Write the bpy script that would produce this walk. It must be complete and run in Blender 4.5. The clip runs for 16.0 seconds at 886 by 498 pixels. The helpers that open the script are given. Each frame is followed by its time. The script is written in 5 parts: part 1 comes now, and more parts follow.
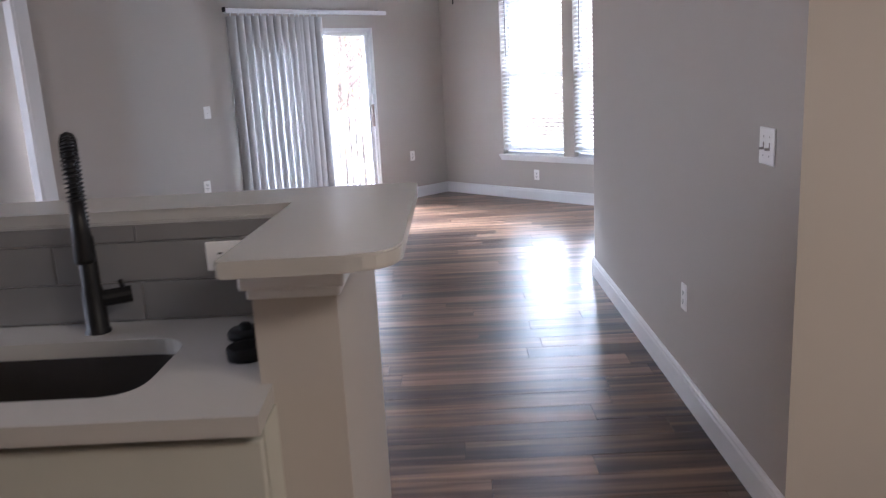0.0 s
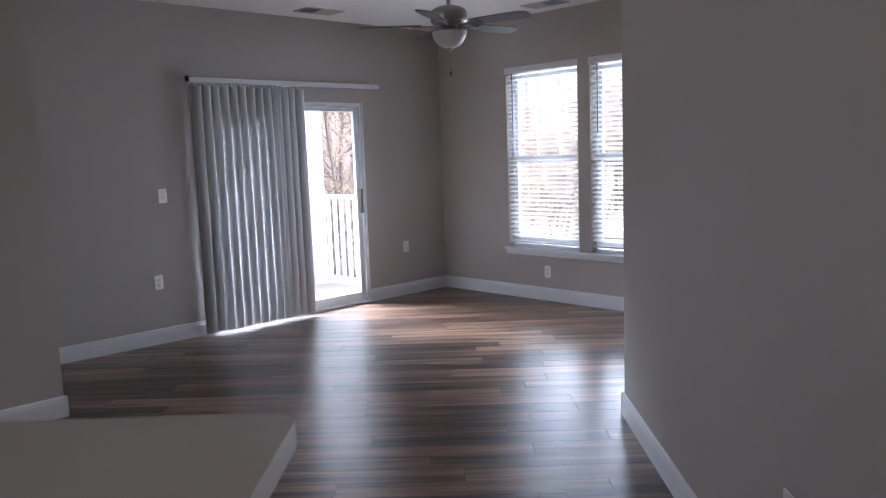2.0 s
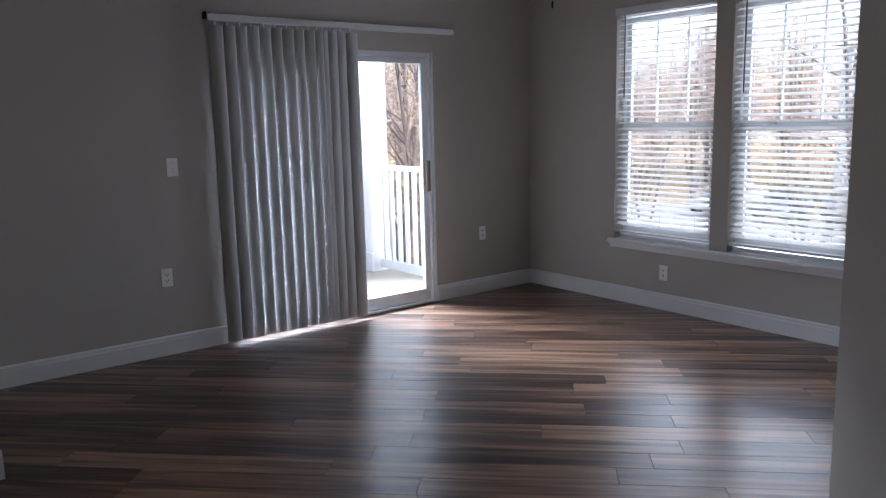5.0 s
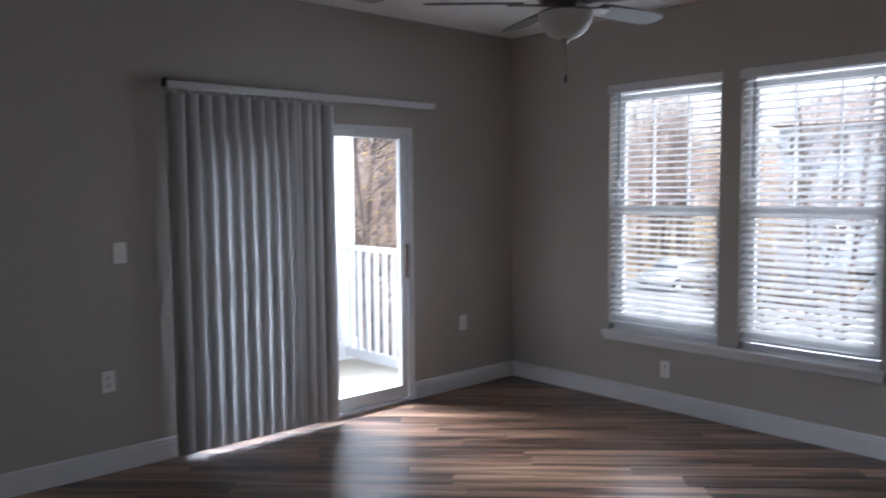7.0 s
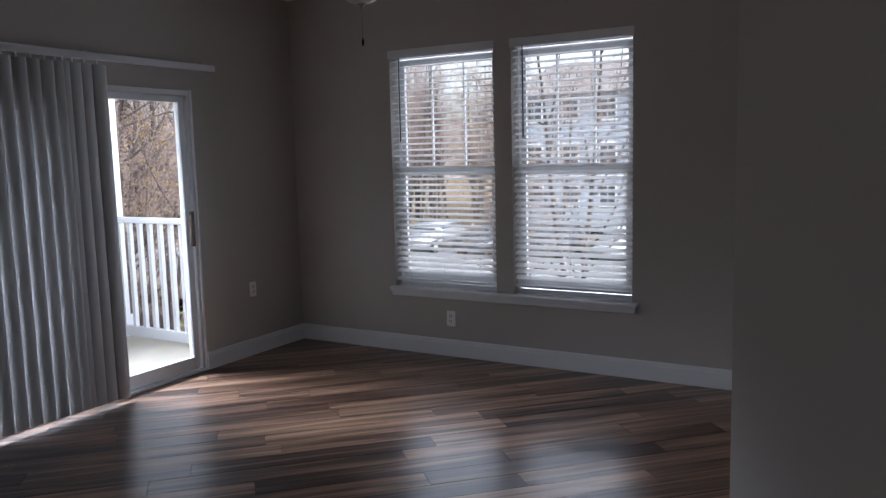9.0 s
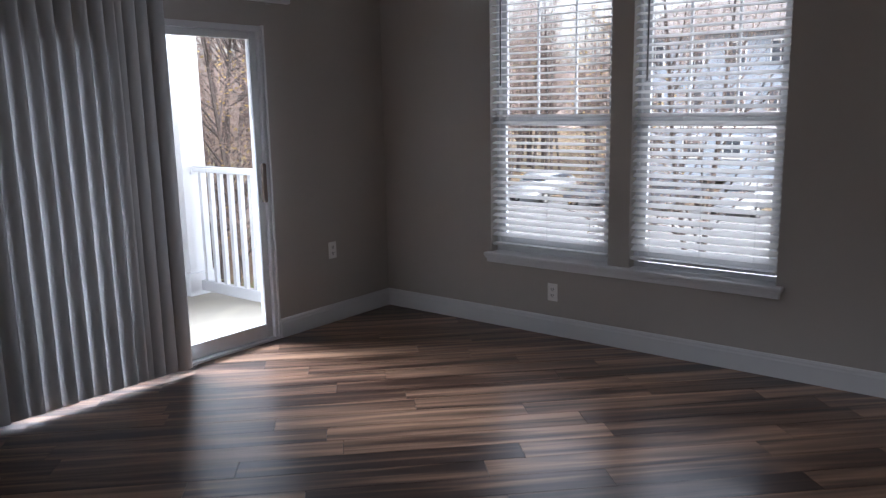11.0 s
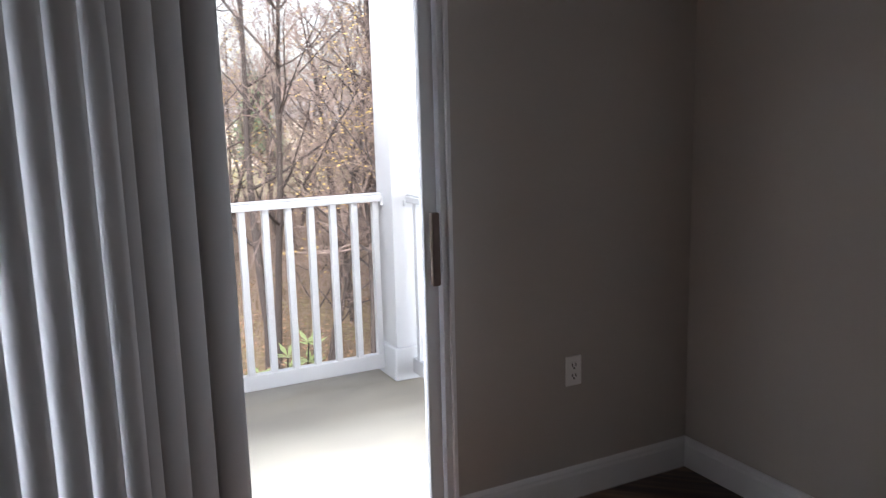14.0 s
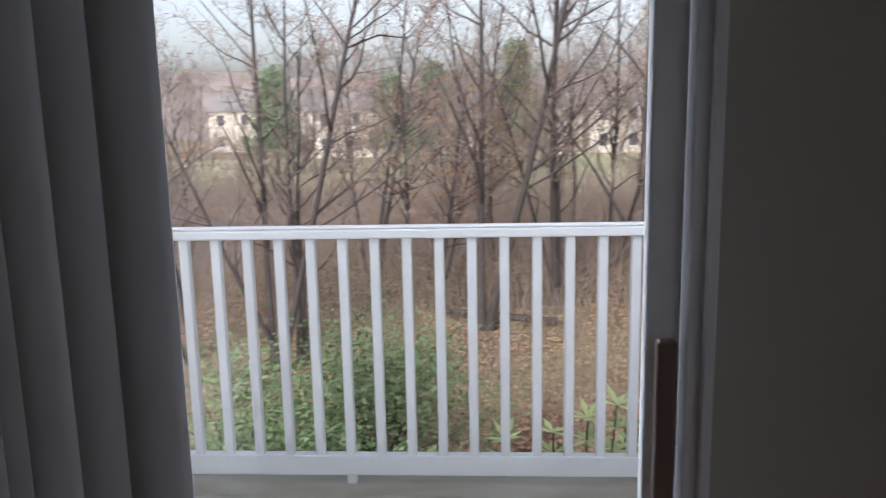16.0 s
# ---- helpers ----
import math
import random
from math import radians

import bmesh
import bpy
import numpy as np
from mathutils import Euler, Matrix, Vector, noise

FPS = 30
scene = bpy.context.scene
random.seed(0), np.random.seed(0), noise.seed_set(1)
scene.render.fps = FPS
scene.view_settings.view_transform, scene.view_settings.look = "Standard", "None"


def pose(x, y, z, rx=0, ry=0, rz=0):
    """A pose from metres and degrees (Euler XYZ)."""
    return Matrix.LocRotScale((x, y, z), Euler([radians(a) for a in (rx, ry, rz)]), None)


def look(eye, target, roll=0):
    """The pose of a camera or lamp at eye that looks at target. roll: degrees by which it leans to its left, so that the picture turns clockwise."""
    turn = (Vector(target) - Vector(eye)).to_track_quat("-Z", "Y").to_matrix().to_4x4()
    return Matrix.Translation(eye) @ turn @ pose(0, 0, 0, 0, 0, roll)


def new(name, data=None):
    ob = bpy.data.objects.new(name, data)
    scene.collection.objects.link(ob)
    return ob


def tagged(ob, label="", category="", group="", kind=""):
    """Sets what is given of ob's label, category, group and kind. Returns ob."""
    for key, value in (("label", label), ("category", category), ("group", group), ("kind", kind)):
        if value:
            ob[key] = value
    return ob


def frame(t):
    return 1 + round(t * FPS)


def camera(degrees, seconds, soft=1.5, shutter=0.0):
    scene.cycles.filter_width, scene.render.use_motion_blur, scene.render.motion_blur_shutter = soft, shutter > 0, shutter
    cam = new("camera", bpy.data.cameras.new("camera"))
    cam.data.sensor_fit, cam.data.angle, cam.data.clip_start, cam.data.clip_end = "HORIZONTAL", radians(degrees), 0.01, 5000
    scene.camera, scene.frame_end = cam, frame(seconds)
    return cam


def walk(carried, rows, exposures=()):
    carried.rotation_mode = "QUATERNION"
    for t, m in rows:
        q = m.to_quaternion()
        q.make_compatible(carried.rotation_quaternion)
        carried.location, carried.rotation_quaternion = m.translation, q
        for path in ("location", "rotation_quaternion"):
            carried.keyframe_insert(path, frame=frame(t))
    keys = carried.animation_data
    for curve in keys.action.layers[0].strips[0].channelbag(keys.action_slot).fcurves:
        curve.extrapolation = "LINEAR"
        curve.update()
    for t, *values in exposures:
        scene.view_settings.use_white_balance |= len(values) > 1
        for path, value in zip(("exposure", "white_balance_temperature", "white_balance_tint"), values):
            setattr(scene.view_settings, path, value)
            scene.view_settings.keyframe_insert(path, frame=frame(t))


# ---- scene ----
cam = camera(59.0, 16.0, 1.15, 0.4)
PATH = [
    (0, (-6.867, -6.949, 1.471), (-5.511, -5.547, 1.029), -3.1),
    (0.5, (-6.597, -6.796, 1.474), (-5.219, -5.4, 1.085), -2.7),
    (1, (-6.38, -6.621, 1.484), (-5.001, -5.209, 1.157), -2.1),
    (1.5, (-6.19, -6.375, 1.503), (-4.813, -4.95, 1.229), -2.2),
    (2, (-5.938, -6.16, 1.481), (-4.565, -4.728, 1.234), -2.1),
    (2.5, (-5.675, -6.0, 1.499), (-4.322, -4.548, 1.255), -1.9),
    (3, (-5.506, -5.758, 1.485), (-4.178, -4.286, 1.223), -1.6),
    (3.5, (-5.355, -5.534, 1.492), (-4.048, -4.044, 1.22), -1.3),
    (4, (-5.135, -5.359, 1.46), (-3.863, -3.842, 1.174), -1.3),
    (4.5, (-4.956, -5.149, 1.472), (-3.706, -3.616, 1.175), -1.3),
    (4.7, (-4.932, -5.075, 1.468), (-3.711, -3.526, 1.138), -1.4),
    (6.8, (-4.703, -4.413, 1.532), (-3.443, -2.873, 1.325), -0.7),
    (7, (-4.723, -4.355, 1.536), (-3.383, -2.878, 1.385), -0.5),
    (7.5, (-4.837, -4.282, 1.554), (-3.318, -2.982, 1.487), -0.9),
    (8, (-4.933, -4.267, 1.534), (-3.278, -3.147, 1.443), -1.4),
    (8.5, (-5.04, -4.231, 1.501), (-3.296, -3.263, 1.349), -1.5),
    (8.7, (-5.023, -4.258, 1.502), (-3.283, -3.292, 1.307), -1.5),
    (10.8, (-4.399, -4.008, 1.5), (-2.836, -2.815, 1.136), -1.1),
    (11, (-4.293, -3.922, 1.496), (-2.75, -2.703, 1.13), -1.1),
    (11.5, (-3.961, -3.644, 1.483), (-2.441, -2.395, 1.123), -1.0),
    (12, (-3.591, -3.379, 1.472), (-2.134, -2.061, 1.102), -1.1),
    (12.5, (-3.248, -3.078, 1.452), (-1.889, -1.662, 1.067), -1.4),
    (13, (-2.934, -2.795, 1.464), (-1.686, -1.281, 1.078), -1.4),
    (13.5, (-2.583, -2.578, 1.459), (-1.537, -0.909, 1.113), -1.8),
    (14, (-2.259, -2.296, 1.466), (-1.372, -0.536, 1.126), -1.5),
    (14.5, (-1.961, -1.994, 1.461), (-1.286, -0.141, 1.126), -1.1),
    (15, (-1.717, -1.721, 1.493), (-1.356, 0.217, 1.154), -1.3),
    (15.5, (-1.539, -1.371, 1.489), (-1.388, 0.594, 1.15), -1.2),
    (16, (-1.389, -1.107, 1.482), (-1.508, 0.857, 1.125), -1.2),
]


# ---- world, sun, exposure ----
EXPOSURES = [(0, 3.95, 5620, 20), (1.0, 3.55, 5550, 20), (2.0, 2.95, 5600, 20), (3.5, 2.42, 5650, 19), (4.7, 2.3, 5680, 18), (7.0, 2.15, 5750, 17), (8.5, 1.5, 5800, 18), (11.0, 1.68, 5900, 19), (12.5, 1.75, 6350, 21), (13.4, 1.82, 6280, 20), (14.0, 1.7, 6150, 19), (15.0, 1.33, 5900, 18), (16.0, 0.92, 5950, 18)]
walk(cam, [(t, look(eye, target, roll)) for t, eye, target, roll in PATH], EXPOSURES)

world = bpy.data.worlds.new("overcast_sky")
scene.world = world
world.use_nodes = True
wt = world.node_tree
sky = wt.nodes.new("ShaderNodeTexSky")
sky.sky_type, sky.sun_disc = "NISHITA", False
sky.sun_elevation, sky.sun_rotation = radians(32), radians(200)
sky.dust_density, sky.air_density, sky.ozone_density = 4.0, 1.2, 0.6
hsv = wt.nodes.new("ShaderNodeHueSaturation")
hsv.inputs["Saturation"].default_value = 0.35
wt.links.new(sky.outputs[0], hsv.inputs["Color"])
wt.links.new(hsv.outputs[0], wt.nodes["Background"].inputs[0])
wt.nodes["Background"].inputs[1].default_value = 0.15

sun = new("sun", bpy.data.lights.new("sun", "SUN"))
sun.data.energy, sun.data.angle, sun.data.color = 1.2, radians(20), (1.0, 0.96, 0.9)
sun.matrix_world = look((0, 0, 30), (12, 25, 0))


def daylight_fill(name, width, depth, watts, eye, target):
    """Added area lamp, out of view, that tops up the daylight of the sky."""
    lamp = new(name, bpy.data.lights.new(name, "AREA"))
    lamp.data.shape, lamp.data.size, lamp.data.size_y = "RECTANGLE", width, depth
    lamp.data.energy, lamp.data.color = watts, (0.92, 0.955, 1.0)
    lamp.matrix_world = look(eye, target)
    return lamp


door_lamp = daylight_fill("door_daylight", 4.2, 0.45, 56, (-2.3, 2.5, 2.6), (-2.15, -0.6, 0.0))
door_lamp.data.spread = radians(58)
daylight_fill("window_daylight", 5.0, 2.2, 100, (2.6, -1.8, 0.8), (-1.2, -1.9, 2.1))
# added behind the unseen west wall's opening, to brighten the kitchen side wall
daylight_fill("dining_fill", 1.7, 1.4, 4, (-9.75, -2.45, 1.7), (-3.5, -4.6, 1.1))
# unseen lamp added inside the hall, to brighten what shows past the doorway
daylight_fill("hall_fill", 0.7, 1.2, 0.9, (-6.5, 0.2, 1.6), (-5.4, -1.2, 1.0))
# unseen warm lamp added behind the walk's start, to brighten the return wall
for name, watts, x, y in (("kitchen_fill", 4.5, -5.8, -8.5),):
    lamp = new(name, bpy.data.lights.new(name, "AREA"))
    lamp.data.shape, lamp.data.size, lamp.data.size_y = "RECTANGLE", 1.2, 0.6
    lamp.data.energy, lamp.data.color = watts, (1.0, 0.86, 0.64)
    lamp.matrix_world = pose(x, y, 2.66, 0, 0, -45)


# ---- helpers of this scene ----
S2 = math.sqrt(0.5)
KITCHEN = pose(0, 0, 0, 0, 0, -45)      # local x to the side, local y ahead along the kitchen wall


def part(name, bm, material, parent=None, label="", smooth=False):
    """One bmesh as one mesh object under a thing or a part."""
    me = bpy.data.meshes.new(name)
    bm.to_mesh(me)
    bm.free()
    if smooth:
        for p in me.polygons:
            p.use_smooth = True
    me.materials.append(material)
    ob = new(name, me)
    ob.parent = parent
    if label:
        tagged(ob, label)
    return ob


def thing(name, label, category, m=None, group=""):
    ob = new(name)
    ob.empty_display_size = 0.1
    ob.matrix_world = m if m is not None else Matrix()
    return tagged(ob, label, category, group)


def structure(name, bm, material, label="", m=None, smooth=False):
    ob = part(name, bm, material, None, "", smooth)
    if m is not None:
        ob.matrix_world = m
    return tagged(ob, label, kind="structure")


def box(bm, x0, y0, z0, x1, y1, z1, bevel=0.0, segments=2):
    vs = [bm.verts.new((x, y, z)) for z in (z0, z1) for y in (y0, y1) for x in (x0, x1)]
    fs = [bm.faces.new([vs[i] for i in q]) for q in ((0, 2, 3, 1), (4, 5, 7, 6), (0, 1, 5, 4), (2, 6, 7, 3), (0, 4, 6, 2), (1, 3, 7, 5))]
    if bevel:
        es = list({e for f in fs for e in f.edges})
        bmesh.ops.bevel(bm, geom=es, offset=bevel, segments=segments, profile=0.5, affect="EDGES")
    return bm


def boxes(*rows, bevel=0.0):
    bm = bmesh.new()
    for r in rows:
        box(bm, *r, bevel=bevel)
    return bm


def prism(bm, pts, z0, z1):
    """A flat outline (counter-clockwise) raised from z0 to z1."""
    lo = [bm.verts.new((x, y, z0)) for x, y in pts]
    hi = [bm.verts.new((x, y, z1)) for x, y in pts]
    n = len(pts)
    bm.faces.new(hi)
    bm.faces.new(lo[::-1])
    for i in range(n):
        bm.faces.new((lo[i], lo[(i + 1) % n], hi[(i + 1) % n], hi[i]))
    return bm


def lathe(bm, profile, n=24, x=0.0, y=0.0):
    rings = []
    for r, z in profile:
        if r < 1e-5:
            rings.append([bm.verts.new((x, y, z))])
        else:
            rings.append([bm.verts.new((x + r * math.cos(2 * math.pi * i / n), y + r * math.sin(2 * math.pi * i / n), z)) for i in range(n)])
    for a, b in zip(rings, rings[1:]):
        for i in range(n):
            j = (i + 1) % n
            q = [a[i % len(a)], a[j % len(a)], b[j % len(b)], b[i % len(b)]]
            q = list(dict.fromkeys(q))
            if len(q) > 2:
                bm.faces.new(q)
    return bm


def tube(bm, pts, radius, n=8, cap=True):
    """A round rod along points; radius a number or one for each point."""
    rad = radius if isinstance(radius, (list, tuple)) else [radius] * len(pts)
    pts = [Vector(p) for p in pts]
    rings = []
    side = None
    for i, p in enumerate(pts):
        d = (pts[min(i + 1, len(pts) - 1)] - pts[max(i - 1, 0)]).normalized()
        if side is None:
            side = d.orthogonal().normalized()
        side = (side - d * side.dot(d)).normalized()
        up = d.cross(side)
        rings.append([bm.verts.new(p + rad[i] * (math.cos(2 * math.pi * k / n) * side + math.sin(2 * math.pi * k / n) * up)) for k in range(n)])
    for a, b in zip(rings, rings[1:]):
        for k in range(n):
            bm.faces.new((a[k], a[(k + 1) % n], b[(k + 1) % n], b[k]))
    if cap:
        bm.faces.new(rings[0][::-1])
        bm.faces.new(rings[-1])
    return bm


# ---- materials ----
def material(name, colour, rough=0.6, metal=0.0, vary=0.0, scale=8.0, bump=0.0, bump_scale=60.0, stretch=(1, 1, 1), island=0.0, coat=0.0, spec=0.5, translucent=0.0):
    m = bpy.data.materials.new(name)
    m.use_nodes = True
    nt = m.node_tree
    nodes, links = nt.nodes, nt.links
    b = nodes["Principled BSDF"]
    b.inputs["Base Color"].default_value = (*colour, 1)
    b.inputs["Roughness"].default_value = rough
    b.inputs["Metallic"].default_value = metal
    b.inputs["Specular IOR Level"].default_value = spec
    b.inputs["Coat Weight"].default_value = coat
    tc = nodes.new("ShaderNodeTexCoord")
    mp = nodes.new("ShaderNodeMapping")
    mp.inputs["Scale"].default_value = stretch
    links.new(tc.outputs["Object"], mp.inputs[0])
    if vary or island:
        n1 = nodes.new("ShaderNodeTexNoise")
        n1.inputs["Scale"].default_value, n1.inputs["Detail"].default_value = scale, 6
        links.new(mp.outputs[0], n1.inputs["Vector"])
        mr = nodes.new("ShaderNodeMapRange")
        mr.inputs["To Min"].default_value, mr.inputs["To Max"].default_value = 1 - vary, 1 + vary
        links.new(n1.outputs[0], mr.inputs[0])
        mul = nodes.new("ShaderNodeMix")
        mul.data_type, mul.blend_type = "RGBA", "MULTIPLY"
        mul.inputs[0].default_value = 1
        mul.inputs[6].default_value = (*colour, 1)
        links.new(mr.outputs[0], mul.inputs[7])
        out = mul.outputs[2]
        if island:
            info = nodes.new("ShaderNodeObjectInfo")
            geo = nodes.new("ShaderNodeNewGeometry")
            add = nodes.new("ShaderNodeMath")
            links.new(info.outputs["Random"], add.inputs[0])
            links.new(geo.outputs["Random Per Island"], add.inputs[1])
            mr2 = nodes.new("ShaderNodeMapRange")
            mr2.inputs["From Max"].default_value = 2
            mr2.inputs["To Min"].default_value, mr2.inputs["To Max"].default_value = 1 - island, 1 + island
            links.new(add.outputs[0], mr2.inputs[0])
            mul2 = nodes.new("ShaderNodeMix")
            mul2.data_type, mul2.blend_type = "RGBA", "MULTIPLY"
            mul2.inputs[0].default_value = 1
            links.new(out, mul2.inputs[6])
            links.new(mr2.outputs[0], mul2.inputs[7])
            out = mul2.outputs[2]
        links.new(out, b.inputs["Base Color"])
        rr = nodes.new("ShaderNodeMapRange")
        rr.inputs["To Min"].default_value, rr.inputs["To Max"].default_value = max(0.02, rough - min(0.08, vary * 2)), min(1, rough + min(0.08, vary * 2))
        links.new(n1.outputs[0], rr.inputs[0])
        links.new(rr.outputs[0], b.inputs["Roughness"])
    if bump:
        n2 = nodes.new("ShaderNodeTexNoise")
        n2.inputs["Scale"].default_value, n2.inputs["Detail"].default_value = bump_scale, 4
        links.new(mp.outputs[0], n2.inputs["Vector"])
        bp = nodes.new("ShaderNodeBump")
        bp.inputs["Strength"].default_value, bp.inputs["Distance"].default_value = bump, 0.01
        links.new(n2.outputs[0], bp.inputs["Height"])
        links.new(bp.outputs[0], b.inputs["Normal"])
    if translucent:
        tr = nodes.new("ShaderNodeBsdfTranslucent")
        tr.inputs["Color"].default_value = (*colour, 1)
        mix = nodes.new("ShaderNodeMixShader")
        mix.inputs[0].default_value = translucent
        links.new(b.outputs[0], mix.inputs[1])
        links.new(tr.outputs[0], mix.inputs[2])
        links.new(mix.outputs[0], nodes["Material Output"].inputs[0])
    return m


def glass_material(name, tint=(0.96, 0.98, 0.97)):
    m = bpy.data.materials.new(name)
    m.use_nodes = True
    nt = m.node_tree
    nt.nodes.remove(nt.nodes["Principled BSDF"])
    fr = nt.nodes.new("ShaderNodeFresnel")
    fr.inputs[0].default_value = 1.3
    tr = nt.nodes.new("ShaderNodeBsdfTransparent")
    tr.inputs[0].default_value = (*tint, 1)
    gl = nt.nodes.new("ShaderNodeBsdfGlossy")
    gl.inputs["Roughness"].default_value = 0.01
    mix = nt.nodes.new("ShaderNodeMixShader")
    nt.links.new(fr.outputs[0], mix.inputs[0])
    nt.links.new(tr.outputs[0], mix.inputs[1])
    nt.links.new(gl.outputs[0], mix.inputs[2])
    nt.links.new(mix.outputs[0], nt.nodes["Material Output"].inputs[0])
    return m


def plank_material():
    """Acacia-look vinyl planks: streaks along the length, tone by plank."""
    m = bpy.data.materials.new("vinyl_plank")
    m.use_nodes = True
    nt = m.node_tree
    nodes, links = nt.nodes, nt.links
    b = nodes["Principled BSDF"]
    tc = nodes.new("ShaderNodeTexCoord")
    info = nodes.new("ShaderNodeObjectInfo")
    geo = nodes.new("ShaderNodeNewGeometry")
    rnd = nodes.new("ShaderNodeMath")
    links.new(info.outputs["Random"], rnd.inputs[0])
    links.new(geo.outputs["Random Per Island"], rnd.inputs[1])
    off = nodes.new("ShaderNodeMath")
    off.operation = "MULTIPLY"
    off.inputs[1].default_value = 37.0
    links.new(rnd.outputs[0], off.inputs[0])
    add = nodes.new("ShaderNodeVectorMath")
    links.new(tc.outputs["Object"], add.inputs[0])
    links.new(off.outputs[0], add.inputs[1])

    def streak(sx, sy, scale, detail, distortion):
        mp = nodes.new("ShaderNodeMapping")
        mp.inputs["Scale"].default_value = (sx, sy, 1)
        links.new(add.outputs[0], mp.inputs[0])
        n = nodes.new("ShaderNodeTexNoise")
        n.inputs["Scale"].default_value, n.inputs["Detail"].default_value, n.inputs["Distortion"].default_value = scale, detail, distortion
        links.new(mp.outputs[0], n.inputs["Vector"])
        return n.outputs[0]
    broad = streak(0.55, 11.0, 1.6, 4, 0.7)
    fine = streak(1.6, 60.0, 2.0, 6, 0.2)
    tone = nodes.new("ShaderNodeMath")
    tone.operation = "MULTIPLY_ADD"
    tone.inputs[1].default_value, tone.inputs[2].default_value = 0.22, -0.11
    wn = nodes.new("ShaderNodeTexWhiteNoise")
    wn.noise_dimensions = "1D"
    links.new(rnd.outputs[0], wn.inputs["W"])
    links.new(wn.outputs["Value"], tone.inputs[0])
    s1 = nodes.new("ShaderNodeMath")
    links.new(broad, s1.inputs[0])
    links.new(tone.outputs[0], s1.inputs[1])
    s2 = nodes.new("ShaderNodeMath")
    s2.operation = "MULTIPLY_ADD"
    s2.inputs[1].default_value = 0.22
    links.new(fine, s2.inputs[0])
    links.new(s1.outputs[0], s2.inputs[2])
    ramp = nodes.new("ShaderNodeValToRGB")
    cr = ramp.color_ramp
    cr.elements[0].position, cr.elements[0].color = 0.44, (0.024, 0.012, 0.008, 1)
    cr.elements[1].position, cr.elements[1].color = 0.84, (0.33, 0.2, 0.128, 1)
    e = cr.elements.new(0.54)
    e.color = (0.07, 0.037, 0.024, 1)
    e = cr.elements.new(0.66)
    e.color = (0.16, 0.092, 0.058, 1)
    links.new(s2.outputs[0], ramp.inputs[0])
    links.new(ramp.outputs[0], b.inputs["Base Color"])
    rr = nodes.new("ShaderNodeMapRange")
    rr.inputs["To Min"].default_value, rr.inputs["To Max"].default_value = 0.27, 0.39
    b.inputs["Specular IOR Level"].default_value = 0.42
    b.inputs["Coat Weight"].default_value, b.inputs["Coat Roughness"].default_value = 0.25, 0.26
    links.new(fine, rr.inputs[0])
    links.new(rr.outputs[0], b.inputs["Roughness"])
    bp = nodes.new("ShaderNodeBump")
    bp.inputs["Strength"].default_value, bp.inputs["Distance"].default_value = 0.15, 0.002
    links.new(fine, bp.inputs["Height"])
    links.new(bp.outputs[0], b.inputs["Normal"])
    return m


M_WALL = material("greige_wall_paint", (0.44, 0.408, 0.37), 0.75, vary=0.03, scale=1.5, bump=0.05, bump_scale=260)
M_CEIL = material("ceiling_paint", (0.88, 0.87, 0.855), 0.85, vary=0.02, scale=2, bump=0.08, bump_scale=180)
M_TRIM = material("white_trim_paint", (0.69, 0.695, 0.7), 0.38, vary=0.02, scale=4)
M_VINYL = material("white_vinyl", (0.66, 0.67, 0.685), 0.35, vary=0.02, scale=5)
M_PLATE = material("white_plastic_plate", (0.86, 0.85, 0.83), 0.35)
M_SLOT = material("dark_slot", (0.02, 0.02, 0.02), 0.6)
M_BLACK = material("matt_black_metal", (0.010, 0.010, 0.011), 0.45, vary=0.1, scale=20, spec=0.25)
M_RUBBER = material("black_rubber", (0.010, 0.010, 0.010), 0.65, spec=0.2)
M_QUARTZ = material("white_quartz", (0.45, 0.438, 0.415), 0.25, vary=0.008, scale=160)
M_CAB = material("white_cabinet_paint", (0.47, 0.47, 0.415), 0.45, vary=0.02, scale=5)
# steel far darker than its own colour: the basin's shade is put in
M_STEEL = material("shaded_brushed_steel", (0.034, 0.031, 0.028), 0.38, metal=1.0, vary=0.08, scale=3, stretch=(1, 40, 1))
M_TILE = material("grey_glazed_tile", (0.2, 0.195, 0.192), 0.24, vary=0.05, scale=4, island=0.08)
M_GROUT = material("pale_grout", (0.4, 0.39, 0.375), 0.9)
M_BLIND = material("vertical_blind_vinyl", (0.44, 0.443, 0.447), 0.5, vary=0.02, scale=3, translucent=0.008)
M_SLAT = material("white_blind_slat", (0.82, 0.815, 0.81), 0.45, translucent=0.55)
M_FAN = material("brushed_nickel", (0.30, 0.28, 0.26), 0.32, metal=0.9, vary=0.08, scale=8)
M_BLADE = material("grey_wood_blade", (0.10, 0.094, 0.09), 0.5, vary=0.2, scale=3, stretch=(1, 14, 1))
M_BOWL = material("frosted_glass_bowl", (0.72, 0.70, 0.66), 0.35, translucent=0.3)
M_HANDLE = material("brown_pull_wood", (0.13, 0.085, 0.065), 0.5, vary=0.15, scale=6, stretch=(8, 8, 1))
M_PVC = material("white_pvc_railing", (0.55, 0.56, 0.575), 0.4, vary=0.02, scale=4)
M_GLASS = glass_material("clear_glass")
M_PLANK = plank_material()
M_EXT = material("pale_exterior_siding", (0.6, 0.58, 0.54), 0.7, vary=0.05, scale=2)
M_BARK = material("grey_brown_bark", (0.062, 0.05, 0.046), 0.9, vary=0.3, scale=5, bump=0.4, bump_scale=20)
M_BRUSH = material("pale_winter_brush", (0.27, 0.205, 0.165), 0.9, vary=0.35, scale=1.2)
M_TWIG = material("brown_twigs", (0.235, 0.178, 0.155), 0.9, vary=0.25, scale=3)
